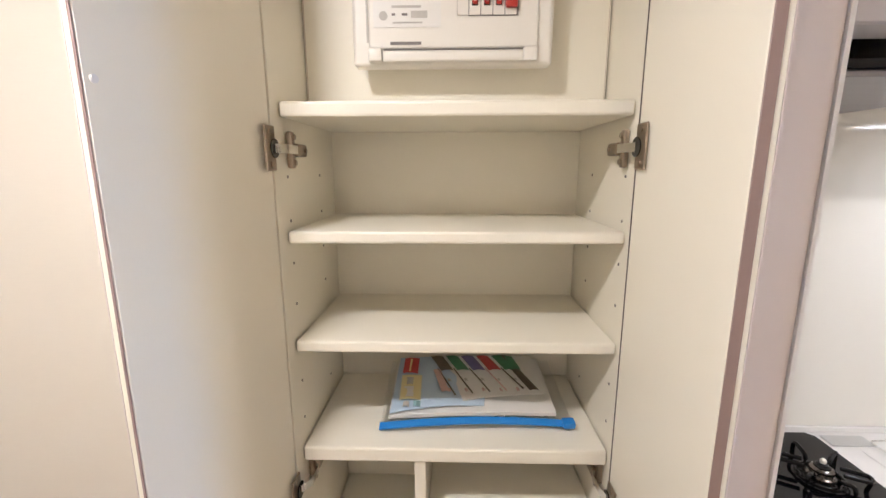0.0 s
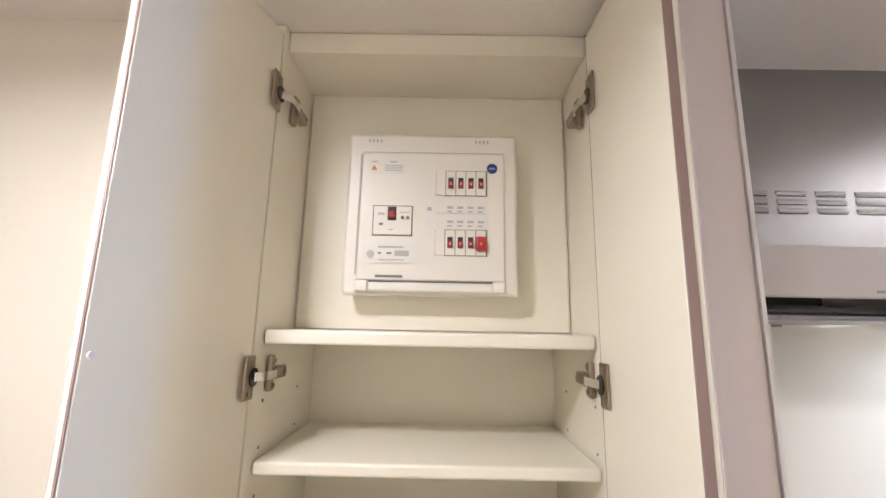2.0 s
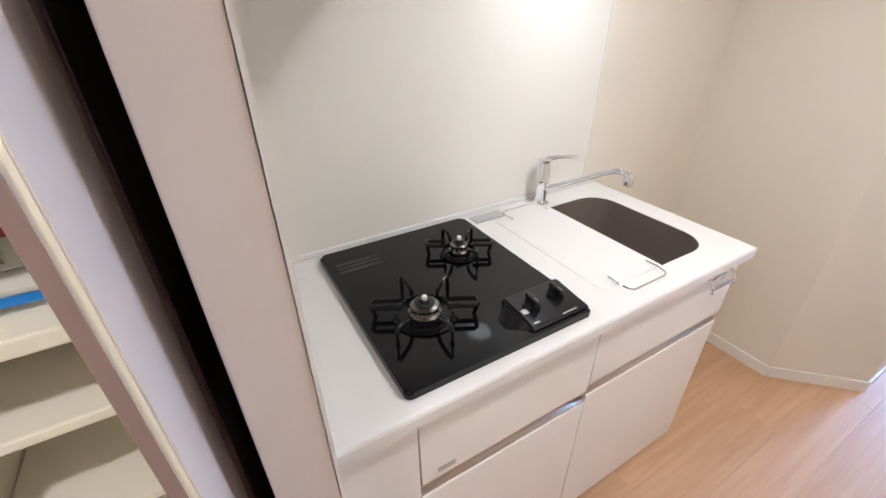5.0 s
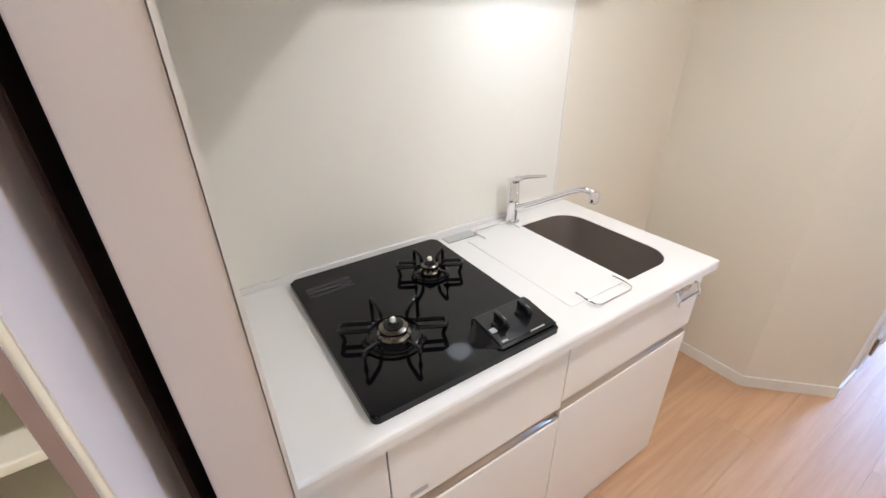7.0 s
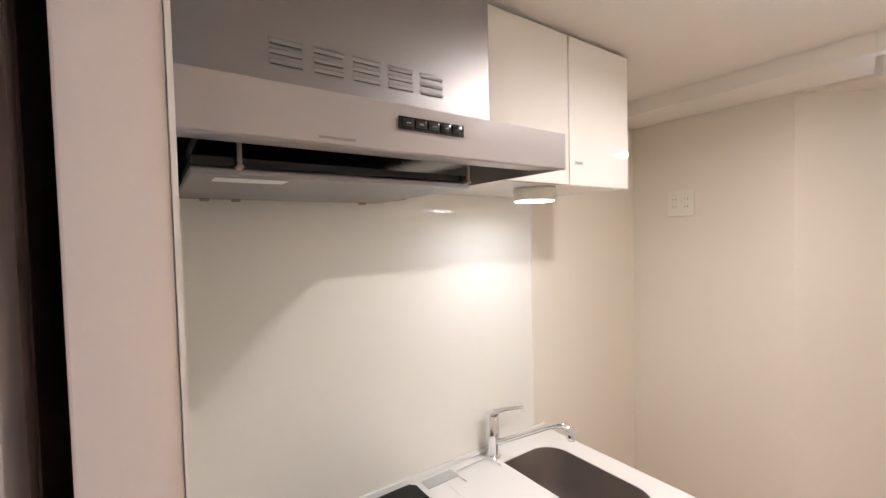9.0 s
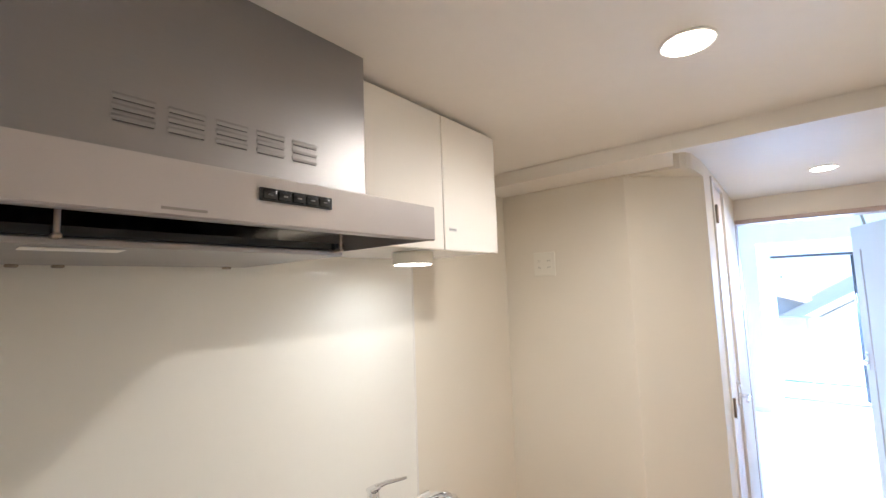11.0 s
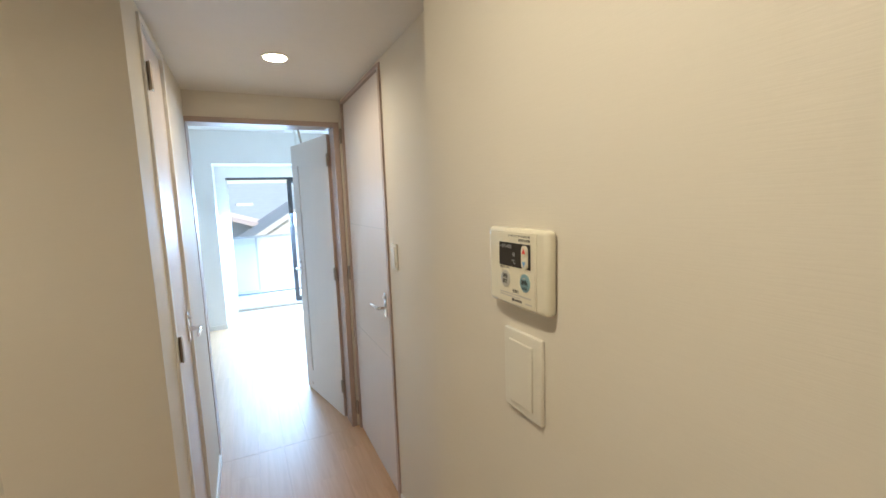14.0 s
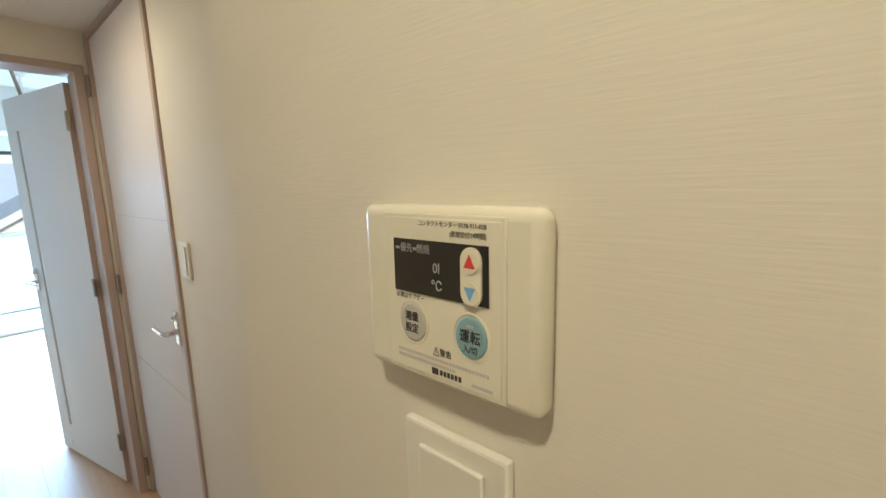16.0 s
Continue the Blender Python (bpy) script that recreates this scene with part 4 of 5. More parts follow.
for a, b in zip(rows, rows[1:]):
    for k in range(4):
        zb.faces.new((a[k], a[(k + 1) % 4], b[(k + 1) % 4], b[k]))
zb.faces.new(rows[0][::-1])
zb.faces.new(rows[-1])
part("zip_strip", zb, ZIP, bag, "blue zip strip")
slab("zip_slider", (0.142, 0.660, 0.001), (0.162, 0.677, 0.013), ZIP, bag, bevel=0.003)
film = sheet("film", [(-0.150, 0.678), (0.160, 0.678), (0.164, 0.856), (-0.148, 0.858)], 0.0015, 0.0006, BAGFILM, bag, 0.0, label="clear plastic film")

# ---- kitchen base units and worktop ----
KX0, KX1, KY0, KY1, CT = 0.374, 1.597, 0.563, 1.1635, 0.85
SX0, SX1, SY0, SY1, SR = 1.08, 1.512, 0.645, 1.068, 0.085


def arc(cx, cy, r, a0, a1, n=8):
    return [(cx + r * math.cos(radians(a0 + (a1 - a0) * i / n)), cy + r * math.sin(radians(a0 + (a1 - a0) * i / n))) for i in range(n + 1)]


corners = {"bl": (arc(SX0 + SR, SY0 + SR, SR, 180, 270), (SX0, SY0)), "br": (arc(SX1 - SR, SY0 + SR, SR, 270, 360), (SX1, SY0)),
           "tr": (arc(SX1 - SR, SY1 - SR, SR, 0, 90), (SX1, SY1)), "tl": (arc(SX0 + SR, SY1 - SR, SR, 90, 180), (SX0, SY1))}
hole = corners["bl"][0] + corners["br"][0] + corners["tr"][0] + corners["tl"][0]
worktop = thing("worktop", "white solid kitchen worktop with a sink cut-out", "worktop", at=(0, 0, 0))
bm = bmesh.new()
for z in (CT, CT - 0.028):
    rects = [((KX0, KY0 + 0.006), (SX0, KY1)), ((SX1, KY0 + 0.006), (KX1 - 0.004, KY1)), ((SX0, KY0 + 0.006), (SX1, SY0)), ((SX0, SY1), (SX1, KY1))]
    for (xa, ya), (xb, yb) in rects:
        bm.faces.new([bm.verts.new(p) for p in ((xa, ya, z), (xb, ya, z), (xb, yb, z), (xa, yb, z))])
    for pts, c in corners.values():
        fan = [bm.verts.new((*p, z)) for p in pts]
        cv = bm.verts.new((*c, z))
        for a, b in zip(fan, fan[1:]):
            bm.faces.new((cv, a, b))
lo = [bm.verts.new((*p, CT - 0.028)) for p in hole]
hi = [bm.verts.new((*p, CT)) for p in hole]
for i in range(len(hole)):
    j = (i + 1) % len(hole)
    bm.faces.new((lo[i], lo[j], hi[j], hi[i]))
bmesh.ops.remove_doubles(bm, verts=list(bm.verts), dist=1e-5)
part("top", bm, COUNTER, worktop, smooth=False)
nose = bmesh.new()
sec = [(KY0 + 0.0062, CT), (KY0 + 0.003, CT - 0.001), (KY0 + 0.0008, CT - 0.004), (KY0, CT - 0.008), (KY0, CT - 0.03), (KY0 + 0.0062, CT - 0.03)]
extrude_x(nose, sec, KX0, KX1 - 0.004)
part("front_edge", nose, COUNTER, worktop)
slab("side_edge", (KX1 - 0.0042, KY0, CT - 0.030), (KX1, KY1, CT - 0.0006), COUNTER, worktop, bevel=0.003)
slab("upstand", (KX0, KY1 - 0.010, CT + 0.0003), (KX1, KY1, CT + 0.018), COUNTER, worktop, "thin white upstand at the wall", bevel=0.003)

sink = thing("sink", "satin stainless steel sink bowl under the worktop", "sink", at=(0, 0, 0))
bm = bmesh.new()


def ring(k, z):
    cx, cy = (SX0 + SX1) / 2, (SY0 + SY1) / 2
    return [bm.verts.new((cx + (x - cx) * k, cy + (y - cy) * k, z)) for x, y in hole]


rs = [ring(0.996, CT - 0.002), ring(0.992, CT - 0.034), ring(0.985, CT - 0.12), ring(0.965, CT - 0.165), ring(0.90, CT - 0.185), ring(0.25, CT - 0.192)]
for a, b in zip(rs, rs[1:]):
    for i in range(len(hole)):
        j = (i + 1) % len(hole)
        bm.faces.new((a[i], a[j], b[j], b[i]))
bm.faces.new(rs[-1])
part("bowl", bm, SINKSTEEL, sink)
dr = bmesh.new()
lathe(dr, [(0.055, 0.0), (0.055, 0.004), (0.046, 0.006), (0.044, 0.002), (0.01, 0.001)], (1.37, 0.86, CT - 0.191), 28)
part("drain", dr, CHROME, sink, "round steel drain")

cover = thing("sink_board", "white sink cover board with steel wire handles", "cutting board", at=(1.175, 0.86, CT))
slab("board", (-0.110, -0.215, 0.0004), (0.110, 0.215, 0.0013), COUNTER, cover)
for s in (-1, 1):
    wire = bmesh.new()
    e = 0.215 * s
    tube(wire, [(-0.062, e - 0.03 * s, 0.0085), (-0.064, e + 0.004 * s, 0.0085), (-0.060, e + 0.030 * s, 0.0075), (-0.048, e + 0.038 * s, 0.006), (0.066, e + 0.038 * s, 0.006), (0.080, e + 0.030 * s, 0.0075), (0.084, e + 0.004 * s, 0.0085), (0.082, e - 0.03 * s, 0.0085)], 0.0022, 8)
    part("wire_handle", wire, CHROME, cover, "bent steel wire handle")
tagged(slab("grey_rest", (1.005, 1.093, CT + 0.0004), (1.12, 1.138, CT + 0.004), GREYPLATE, bevel=0.0015), "small grey metal rest plate on the worktop", "plate")

BF = 0.588
base = thing("base_unit", "white glossy kitchen base unit with drawers and metal pull channels", "kitchen unit", at=(0, 0, 0))
slab("carcass", (KX0 + 0.001, BF + 0.022, ZF), (KX1 - 0.008, KY1, 0.60), FRONT, base)
slab("side_panel", (KX1 - 0.026, BF + 0.022, 0.601), (KX1 - 0.008, KY1, CT - 0.031), FRONT, base)
slab("side_panel", (KX0 + 0.001, BF + 0.022, 0.601), (KX0 + 0.019, KY1, CT - 0.031), FRONT, base)
slab("finger_rail", (KX0 + 0.002, BF + 0.010, 0.790), (KX1 - 0.010, BF + 0.0215, CT - 0.0315), ALU, base, "recessed aluminium rail under the worktop")


def front(x0, x1, z0, z1, name="drawer"):
    ob = slab(name, (x0 + 0.0015, BF, z0), (x1 - 0.0015, BF + 0.0205, z1), FRONT, base, bevel=0.002)
    return ob


front(KX0 + 0.001, 0.531, 0.015, 0.795, "door")
dm = front(0.531, 1.010, 0.592, 0.795)
front(1.010, KX1 - 0.008, 0.612, 0.795)
front(0.531, 1.010, 0.015, 0.548)
front(1.010, KX1 - 0.008, 0.015, 0.572, "door")
for x0, x1, z in ((0.533, 1.008, 0.570), (1.011, KX1 - 0.010, 0.592)):
    ch = bmesh.new()
    extrude_x(ch, [(BF + 0.001, z + 0.020), (BF + 0.018, z + 0.020), (BF + 0.018, z - 0.018), (BF + 0.003, z - 0.018), (BF + 0.003, z - 0.012), (BF + 0.014, z - 0.010), (BF + 0.014, z + 0.012), (BF + 0.001, z + 0.014)], x0, x1)
    part("pull_channel", ch, ALU, base, "aluminium pull channel")
slab("label_plate", (0.570, BF - 0.0012, 0.610), (0.612, BF - 0.0002, 0.625), GREYPLATE, dm, "small grey label")
slab("plinth", (KX0 + 0.002, BF + 0.03, ZF), (KX1 - 0.02, BF + 0.045, 0.0145), FRONT, base)
hook = thing("towel_bar", "chrome hook-on towel bar under the worktop edge", "towel bar", at=(1.49, BF, 0.765))
bm = bmesh.new()
for x in (-0.058, 0.045):
    tube(bm, [(x, -0.0015, 0.024), (x, -0.012, 0.020), (x, -0.022, 0.0), (x, -0.022, -0.014)], 0.005, 8)
tube(bm, [(-0.058, -0.022, -0.002), (0.045, -0.022, -0.002)], 0.0048, 10)
part("bar", bm, CHROME, hook)
slab("clip_plate", (-0.035, -0.008, 0.002), (0.022, -0.0008, 0.024), CHROME, hook, bevel=0.002)

# ---- two-burner hob ----
hob = thing("gas_hob", "black glass two-burner gas hob set in the worktop", "gas hob", at=(0.7465, 0.8655, CT + 0.005))
bm = bmesh.new()
plan = []
for cx, cy, a0 in ((-0.216, -0.255, 180), (0.2125, -0.255, 270), (0.2125, 0.2495, 0), (-0.216, 0.2495, 90)):
    plan += arc(cx, cy, 0.014, a0, a0 + 90, 6)
prism(bm, plan, -0.0046, 0.012)
bmesh.ops.bevel(bm, geom=[e for e in bm.edges if min(v.co.z for v in e.verts) > 0.01], offset=0.005, segments=3, affect="EDGES")
part("glass_top", bm, BLACKGLASS, hob)
bm = bmesh.new()
extrude_x(bm, [(-0.262, 0.0122), (-0.256, 0.020), (-0.168, 0.032), (-0.152, 0.030), (-0.147, 0.0122)], 0.062, 0.222)
bmesh.ops.bevel(bm, geom=list(bm.edges), offset=0.005, segments=3, affect="EDGES")
panel_ob = part("control_panel", bm, BLACKPLASTIC, hob, "raised black control panel")
bm = bmesh.new()
for v in ((0.022, -0.222, 0.0122), (0.022, -0.190, 0.0122), (0.064, -0.250, 0.0122), (0.064, -0.158, 0.0122), (0.064, -0.240, 0.021), (0.064, -0.164, 0.029), (0.030, -0.206, 0.0165)):
    bm.verts.new(v)
bmesh.ops.convex_hull(bm, input=list(bm.verts))
part("panel_wedge", bm, BLACKPLASTIC, hob)


def knob(x, y):
    k = bmesh.new()
    cyl(k, (x, y, 0.030), 0.0205, 0.010, "z", 24, bevel=0.002)
    ob = part("knob", k, BLACKPLASTIC, hob, "black knob with a raised grip")
    gk = bmesh.new()
    box(gk, (-0.006, -0.022, 0.0), (0.006, 0.022, 0.017), 0.0035, 2)
    bmesh.ops.transform(gk, matrix=pose(x, y, 0.034, 0, 0, -8), verts=gk.verts)
    part("grip", gk, BLACKPLASTIC, ob)
    slab("mark", (x - 0.0008, y - 0.017, 0.0512), (x + 0.0008, y - 0.005, 0.0518), WHITEPRINT, ob)


knob(0.105, -0.2035)
knob(0.176, -0.2005)
for x0, y0, x1, y1 in ((0.150, -0.2535, 0.19, -0.2515), (0.075, -0.248, 0.090, -0.244)):
    slab("print_bar", (x0, y0, 0.0196), (x1, y1, 0.0222), PALEPRINT, hob)
slab("ignition_button", (0.072, -0.218, 0.0235), (0.086, -0.204, 0.0278), GREYPLATE, hob, "small grey square button", bevel=0.001)
lbl = bmesh.new()
for r in range(3):
    box(lbl, (-0.205, 0.185 - 0.018 * r, 0.0122), (-0.09, 0.197 - 0.018 * r, 0.0125))
part("print_block", lbl, surface("dark_grey_print", (0.018, 0.018, 0.02), 0.3, bump=0), hob)


def burner(x, y, s):
    """Burner bowl, head and cap, and a trivet with six arms."""
    b = bmesh.new()
    lathe(b, [(0.070 * s, 0.0), (0.072 * s, 0.003), (0.062 * s, 0.006), (0.05 * s, 0.004)], (x, y, 0.013), 32)
    part("drip_ring", b, BLACKIRON, hob)
    b = bmesh.new()
    lathe(b, [(0.036 * s, 0.0), (0.037 * s, 0.008), (0.030 * s, 0.012), (0.028 * s, 0.018), (0.032 * s, 0.020), (0.032 * s, 0.025), (0.024 * s, 0.029), (0.010, 0.031)], (x, y, 0.016), 36)
    head = part("burner_head", b, BURNER, hob, "metal burner head")
    b = bmesh.new()
    for k in range(20):
        a = 2 * math.pi * k / 20
        one = bmesh.new()
        bmesh.ops.create_cube(one, size=1)
        bmesh.ops.scale(one, vec=(0.004, 0.0016, 0.006), verts=one.verts)
        merge(b, one, pose(x + 0.0305 * s * math.cos(a), y + 0.0305 * s * math.sin(a), 0.0385, 0, 0, math.degrees(a)))
    part("flame_slots", b, BLACKIRON, head)
    b = bmesh.new()
    lathe(b, [(0.022 * s, 0.0), (0.0225 * s, 0.002), (0.012, 0.0035), (0.010, 0.008), (0.008, 0.009)], (x, y, 0.0455), 24)
    part("cap", b, BLACKIRON, head, "black burner cap")
    b = bmesh.new()
    lathe(b, [(0.0055, 0.0), (0.0065, 0.006), (0.005, 0.009), (0.002, 0.010)], (x, y, 0.0545), 16)
    part("sensor", b, PLASTIC, head, "pale pan sensor tip")
    tv = new("trivet")
    tv.parent = hob
    tv.location = (x, y, 0)
    tv["label"] = "black enamelled pan support"
    b = bmesh.new()
    tube(b, [(0.060 * s * math.cos(t), 0.060 * s * math.sin(t), 0.020) for t in (2 * math.pi * k / 32 for k in range(33))], 0.0042, 8)
    part("ring", b, BLACKIRON, tv)
    for k in range(6):
        a = radians(60 * k - 28)
        c, sn = math.cos(a), math.sin(a)
        b = bmesh.new()
        if k in (0, 3):
            w = 0.013
            loop = [(0.048 * s, -w), (0.110 * s, -w), (0.116 * s, -w * 0.5), (0.116 * s, w * 0.5), (0.110 * s, w), (0.048 * s, w)]
            tube(b, [(c * p - sn * q, sn * p + c * q, 0.044) for p, q in loop], 0.0050, 8)
            tube(b, [(c * 0.108 * s, sn * 0.108 * s, 0.0135), (c * 0.114 * s, sn * 0.114 * s, 0.03), (c * 0.114 * s, sn * 0.114 * s, 0.044)], 0.0045, 8)
        else:
            tube(b, [(c * q * s, sn * q * s, h) for q, h in ((0.060, 0.020), (0.058, 0.032), (0.062, 0.042), (0.070, 0.046), (0.098, 0.053), (0.105, 0.052), (0.109, 0.046), (0.109, 0.0135))], 0.0048, 8)
        part("arm", b, BLACKIRON, tv)


burner(-0.0995, -0.0945, 0.98)
burner(0.1015, 0.0855, 0.74)

# ---- mixer tap ----
tap = thing("mixer_tap", "chrome single-lever kitchen mixer with a long swivel spout", "tap", at=(1.282, 1.112, CT))
bm = bmesh.new()
lathe(bm, [(0.027, 0.0), (0.027, 0.006), (0.021, 0.010), (0.0205, 0.060), (0.0215, 0.062), (0.0215, 0.085), (0.0205, 0.088), (0.0195, 0.140), (0.017, 0.146)], (0, 0, 0.0005), 28)
part("body", bm, CHROME, tap)
bm = bmesh.new()
box(bm, (-0.02, -0.014, 0.147), (0.024, 0.014, 0.160), 0.004, 2)
tube(bm, [(0.01, 0, 0.155), (0.05, -0.006, 0.156), (0.10, -0.014, 0.150), (0.128, -0.020, 0.148)], [0.009, 0.007, 0.006, 0.005], 12)
part("lever", bm, CHROME, tap, "flat chrome lever")
bm = bmesh.new()
sx, sy = 0.088, -0.274
tube(bm, [(0.004, -0.016, 0.058), (0.020, -0.050, 0.076), (0.054, -0.135, 0.126), (0.072, -0.180, 0.152), (0.082, -0.204, 0.163), (0.089, -0.222, 0.166), (0.096, -0.237, 0.162), (0.099, -0.244, 0.154)], [0.0105, 0.0095, 0.009, 0.0088, 0.0088, 0.009, 0.0095, 0.010], 16)
spout = part("spout", bm, CHROME, tap)
bm = bmesh.new()
lathe(bm, [(0.013, 0.0), (0.0155, 0.003), (0.0155, 0.030), (0.012, 0.036)], (0.101, -0.247, 0.128), 20)
part("nozzle", bm, CHROME, spout, "spout nozzle")

# ---- range hood ----
HX0, HX1 = 0.378, 0.966
hood = thing("range_hood", "brushed grey steel range hood with louvre slots", "range hood", at=(0, 0, 0))
slab("chimney_box", (HX0, 0.752, 1.8345), (HX1 + 0.008, 1.186, 2.219), STEELGREY, hood, bevel=0.003)
lip = bmesh.new()
extrude_x(lip, [(0.550, 1.834), (0.750, 1.834), (0.750, 1.830), (0.556, 1.830), (0.556, 1.778), (0.645, 1.787), (0.645, 1.784), (0.554, 1.772), (0.550, 1.774)], HX0, HX1)
part("front_lip", lip, HOODLIP, hood, "silver front lip", smooth=False)
slab("side_lip", (HX1 - 0.004, 0.5505, 1.773), (HX1 + 0.0002, 1.16, 1.8338), HOODLIP, hood)
slab("side_lip", (HX0 + 0.0002, 0.5565, 1.776), (HX0 + 0.004, 1.16, 1.8298), HOODLIP, hood)
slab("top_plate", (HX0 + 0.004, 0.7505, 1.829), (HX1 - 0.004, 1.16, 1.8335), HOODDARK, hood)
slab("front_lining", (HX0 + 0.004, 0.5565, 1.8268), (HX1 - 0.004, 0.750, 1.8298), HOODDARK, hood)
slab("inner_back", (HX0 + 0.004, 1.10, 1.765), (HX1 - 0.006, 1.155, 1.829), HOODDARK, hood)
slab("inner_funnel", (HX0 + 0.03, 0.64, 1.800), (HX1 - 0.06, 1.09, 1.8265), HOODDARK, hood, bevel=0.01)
bm = bmesh.new()
box(bm, (HX0 + 0.020, 0.690, 1.750), (0.862, 1.08, 1.760), 0.003, 2)
plate = part("baffle_plate", bm, STEELGREY, hood, "flat grey baffle plate")
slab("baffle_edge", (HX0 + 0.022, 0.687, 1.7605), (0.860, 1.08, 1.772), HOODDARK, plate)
slab("label", (0.43, 0.72, 1.7488), (0.53, 0.76, 1.7496), PAPERWHITE, plate, "white paper label")
for x in (0.455, 0.845):
    c = bmesh.new()
    cyl(c, (x, 0.675, 1.785), 0.0032, 0.05, "z", 12)
    box(c, (x - 0.005, 0.670, 1.756), (x + 0.005, 0.70, 1.762), 0.002, 1)
    part("clip", c, NICKEL, hood, "nickel holding clip")
for x in (0.44, 0.50, 0.80):
    c = bmesh.new()
    box(c, (x, 1.058, 1.7445), (x + 0.018, 1.072, 1.7505), 0.002, 1)
    part("clip", c, NICKEL, hood)
ctl = slab("control_strip", (0.626, 0.5460, 1.8015), (0.734, 0.5498, 1.8185), BLACKPLASTIC, hood, "black push-button strip", bevel=0.0015)
for k in range(5):
    slab("button", (0.630 + 0.0205 * k, 0.5440, 1.8040), (0.6475 + 0.0205 * k, 0.5458, 1.8160), BLACKPLASTIC, ctl, bevel=0.0012)
    slab("mark", (0.636 + 0.0205 * k, 0.5435, 1.8090), (0.642 + 0.0205 * k, 0.5439, 1.8105), PRINT, ctl)
slab("brand_bar", (0.520, 0.5492, 1.7785), (0.566, 0.5499, 1.7815), PRINT, hood)
for gx in range(5):
    for r in range(3):
        x, z = 0.515 + 0.0695 * gx, 1.937 + 0.0155 * r
        s1 = bmesh.new()
        extrude_x(s1, [(0.7515, z - 0.0035), (0.7502, z - 0.001), (0.7500, z + 0.002), (0.7515, z + 0.005)], x, x + 0.054)
        lv = part("louvre", s1, STEELGREY, hood)
        # Shade under the louvre, painted as a strip of darker steel.
        slab("slot", (x + 0.002, 0.7504, z - 0.0056), (x + 0.052, 0.7516, z - 0.0040), LOUVREDARK, lv)

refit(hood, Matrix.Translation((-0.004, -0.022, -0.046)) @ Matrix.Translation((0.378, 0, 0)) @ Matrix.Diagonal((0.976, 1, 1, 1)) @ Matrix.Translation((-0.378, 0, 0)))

# ---- wall cabinet and its puck lamp ----
wc = thing("wall_cabinet", "glossy white two-door kitchen wall cabinet under the ceiling", "cabinet", at=(0, 0, 0))
slab("carcass", (0.957, 0.809, 1.748), (1.576, 1.1635, 2.152), FRONT, wc, bevel=0.001)
for x0, x1 in ((0.957, 1.2895), (1.2925, 1.576)):
    d = slab("door", (x0, 0.787, 1.746), (x1, 0.8075, 2.148), GLOSSWHITE, wc, "glossy white door", bevel=0.0025)
    tx = x1 - 0.075 if x0 < 1.2 else x0 + 0.022
    slab("tag", (tx, 0.7855, 1.802), (tx + 0.034, 0.7868, 1.812), GREYPLATE, d, "small grey tag")
    slab("tag_print", (tx + 0.004, 0.785, 1.8055), (tx + 0.030, 0.7854, 1.8085), PRINT, d)
slab("top_gap", (0.962, 0.813, 2.1525), (1.572, 1.1635, 2.1595), HOODDARK, wc, "dark gap at the ceiling")
puck = thing("puck_light", "round white under-cabinet lamp, switched on", "lamp", at=(1.28, 0.905, 1.708))
bm = bmesh.new()
lathe(bm, [(0.060, 0.0), (0.062, 0.004), (0.062, 0.034), (0.058, 0.0375)], (0, 0, 0.002), 36)
part("housing", bm, PLASTIC, puck)
bm = bmesh.new()
cyl(bm, (0, 0, 0.0008), 0.054, 0.0016, "z", 36)
part("diffuser", bm, PUCKGLOW, puck, "glowing white diffuser")

# ---- ceiling downlights ----


def downlight(x, y, z):
    d = thing("downlight", "round recessed ceiling downlight, switched on", "lamp", group="ceiling downlights", at=(x, y, z))
    bm = bmesh.new()
    lathe(bm, [(0.056, -0.0005), (0.058, -0.003), (0.054, -0.006), (0.046, -0.004), (0.046, -0.0008)], (0, 0, 0), 40)
    part("ring", bm, WHITETRIM, d)
    bm = bmesh.new()
    cyl(bm, (0, 0, -0.0058), 0.046, 0.002, "z", 36)
    part("diffuser", bm, LAMPGLOW, d, "glowing diffuser")


downlight(1.397, 0.162, ZK)
downlight(3.117, -0.139, ZH)
downlight(-0.38, 0.05, ZK)

# ---- socket, switches, remote ----
socket = thing("wall_socket", "ivory double wall socket plate on cream wallpaper", "socket", at=(2.256, 0.9485, 1.7315))
slab("plate", (-0.008, -0.056, -0.058), (-0.0005, 0.056, 0.058), PLASTIC, socket, bevel=0.003)
for s in (-1, 1):
    ins = slab("insert", (-0.0098, 0.025 * s - 0.013, -0.032), (-0.0082, 0.025 * s + 0.013, 0.032), PLASTIC, socket, bevel=0.0007)
    for z in (-0.016, 0.016):
        for q in (-0.005, 0.005):
            slab("slot", (-0.0102, 0.025 * s + q - 0.001, z - 0.004), (-0.0097, 0.025 * s + q + 0.001, z + 0.004), PRINT, ins)


def rocker(x0, x1, z0, z1, wall_y, label):
    cx, cz = (x0 + x1) / 2, (z0 + z1) / 2
    w, h = (x1 - x0) / 2, (z1 - z0) / 2
    sw = thing("light_switch", label, "light switch", group="light switches", at=(cx, wall_y, cz))
    slab("plate", (-w, 0.0005, -h), (w, 0.0085, h), PLASTIC, sw, bevel=0.0025)
    slab("rocker", (-w * 0.62, 0.0087, -h * 0.77), (w * 0.62, 0.0125, h * 0.77), PLASTIC, sw, bevel=0.0015)
    return sw


rocker(1.548, 1.639, 1.190, 1.319, -0.324, "large ivory rocker light switch under the remote")
rocker(2.854, 2.931, 1.204, 1.324, -0.568, "ivory light switch beside the hall door")

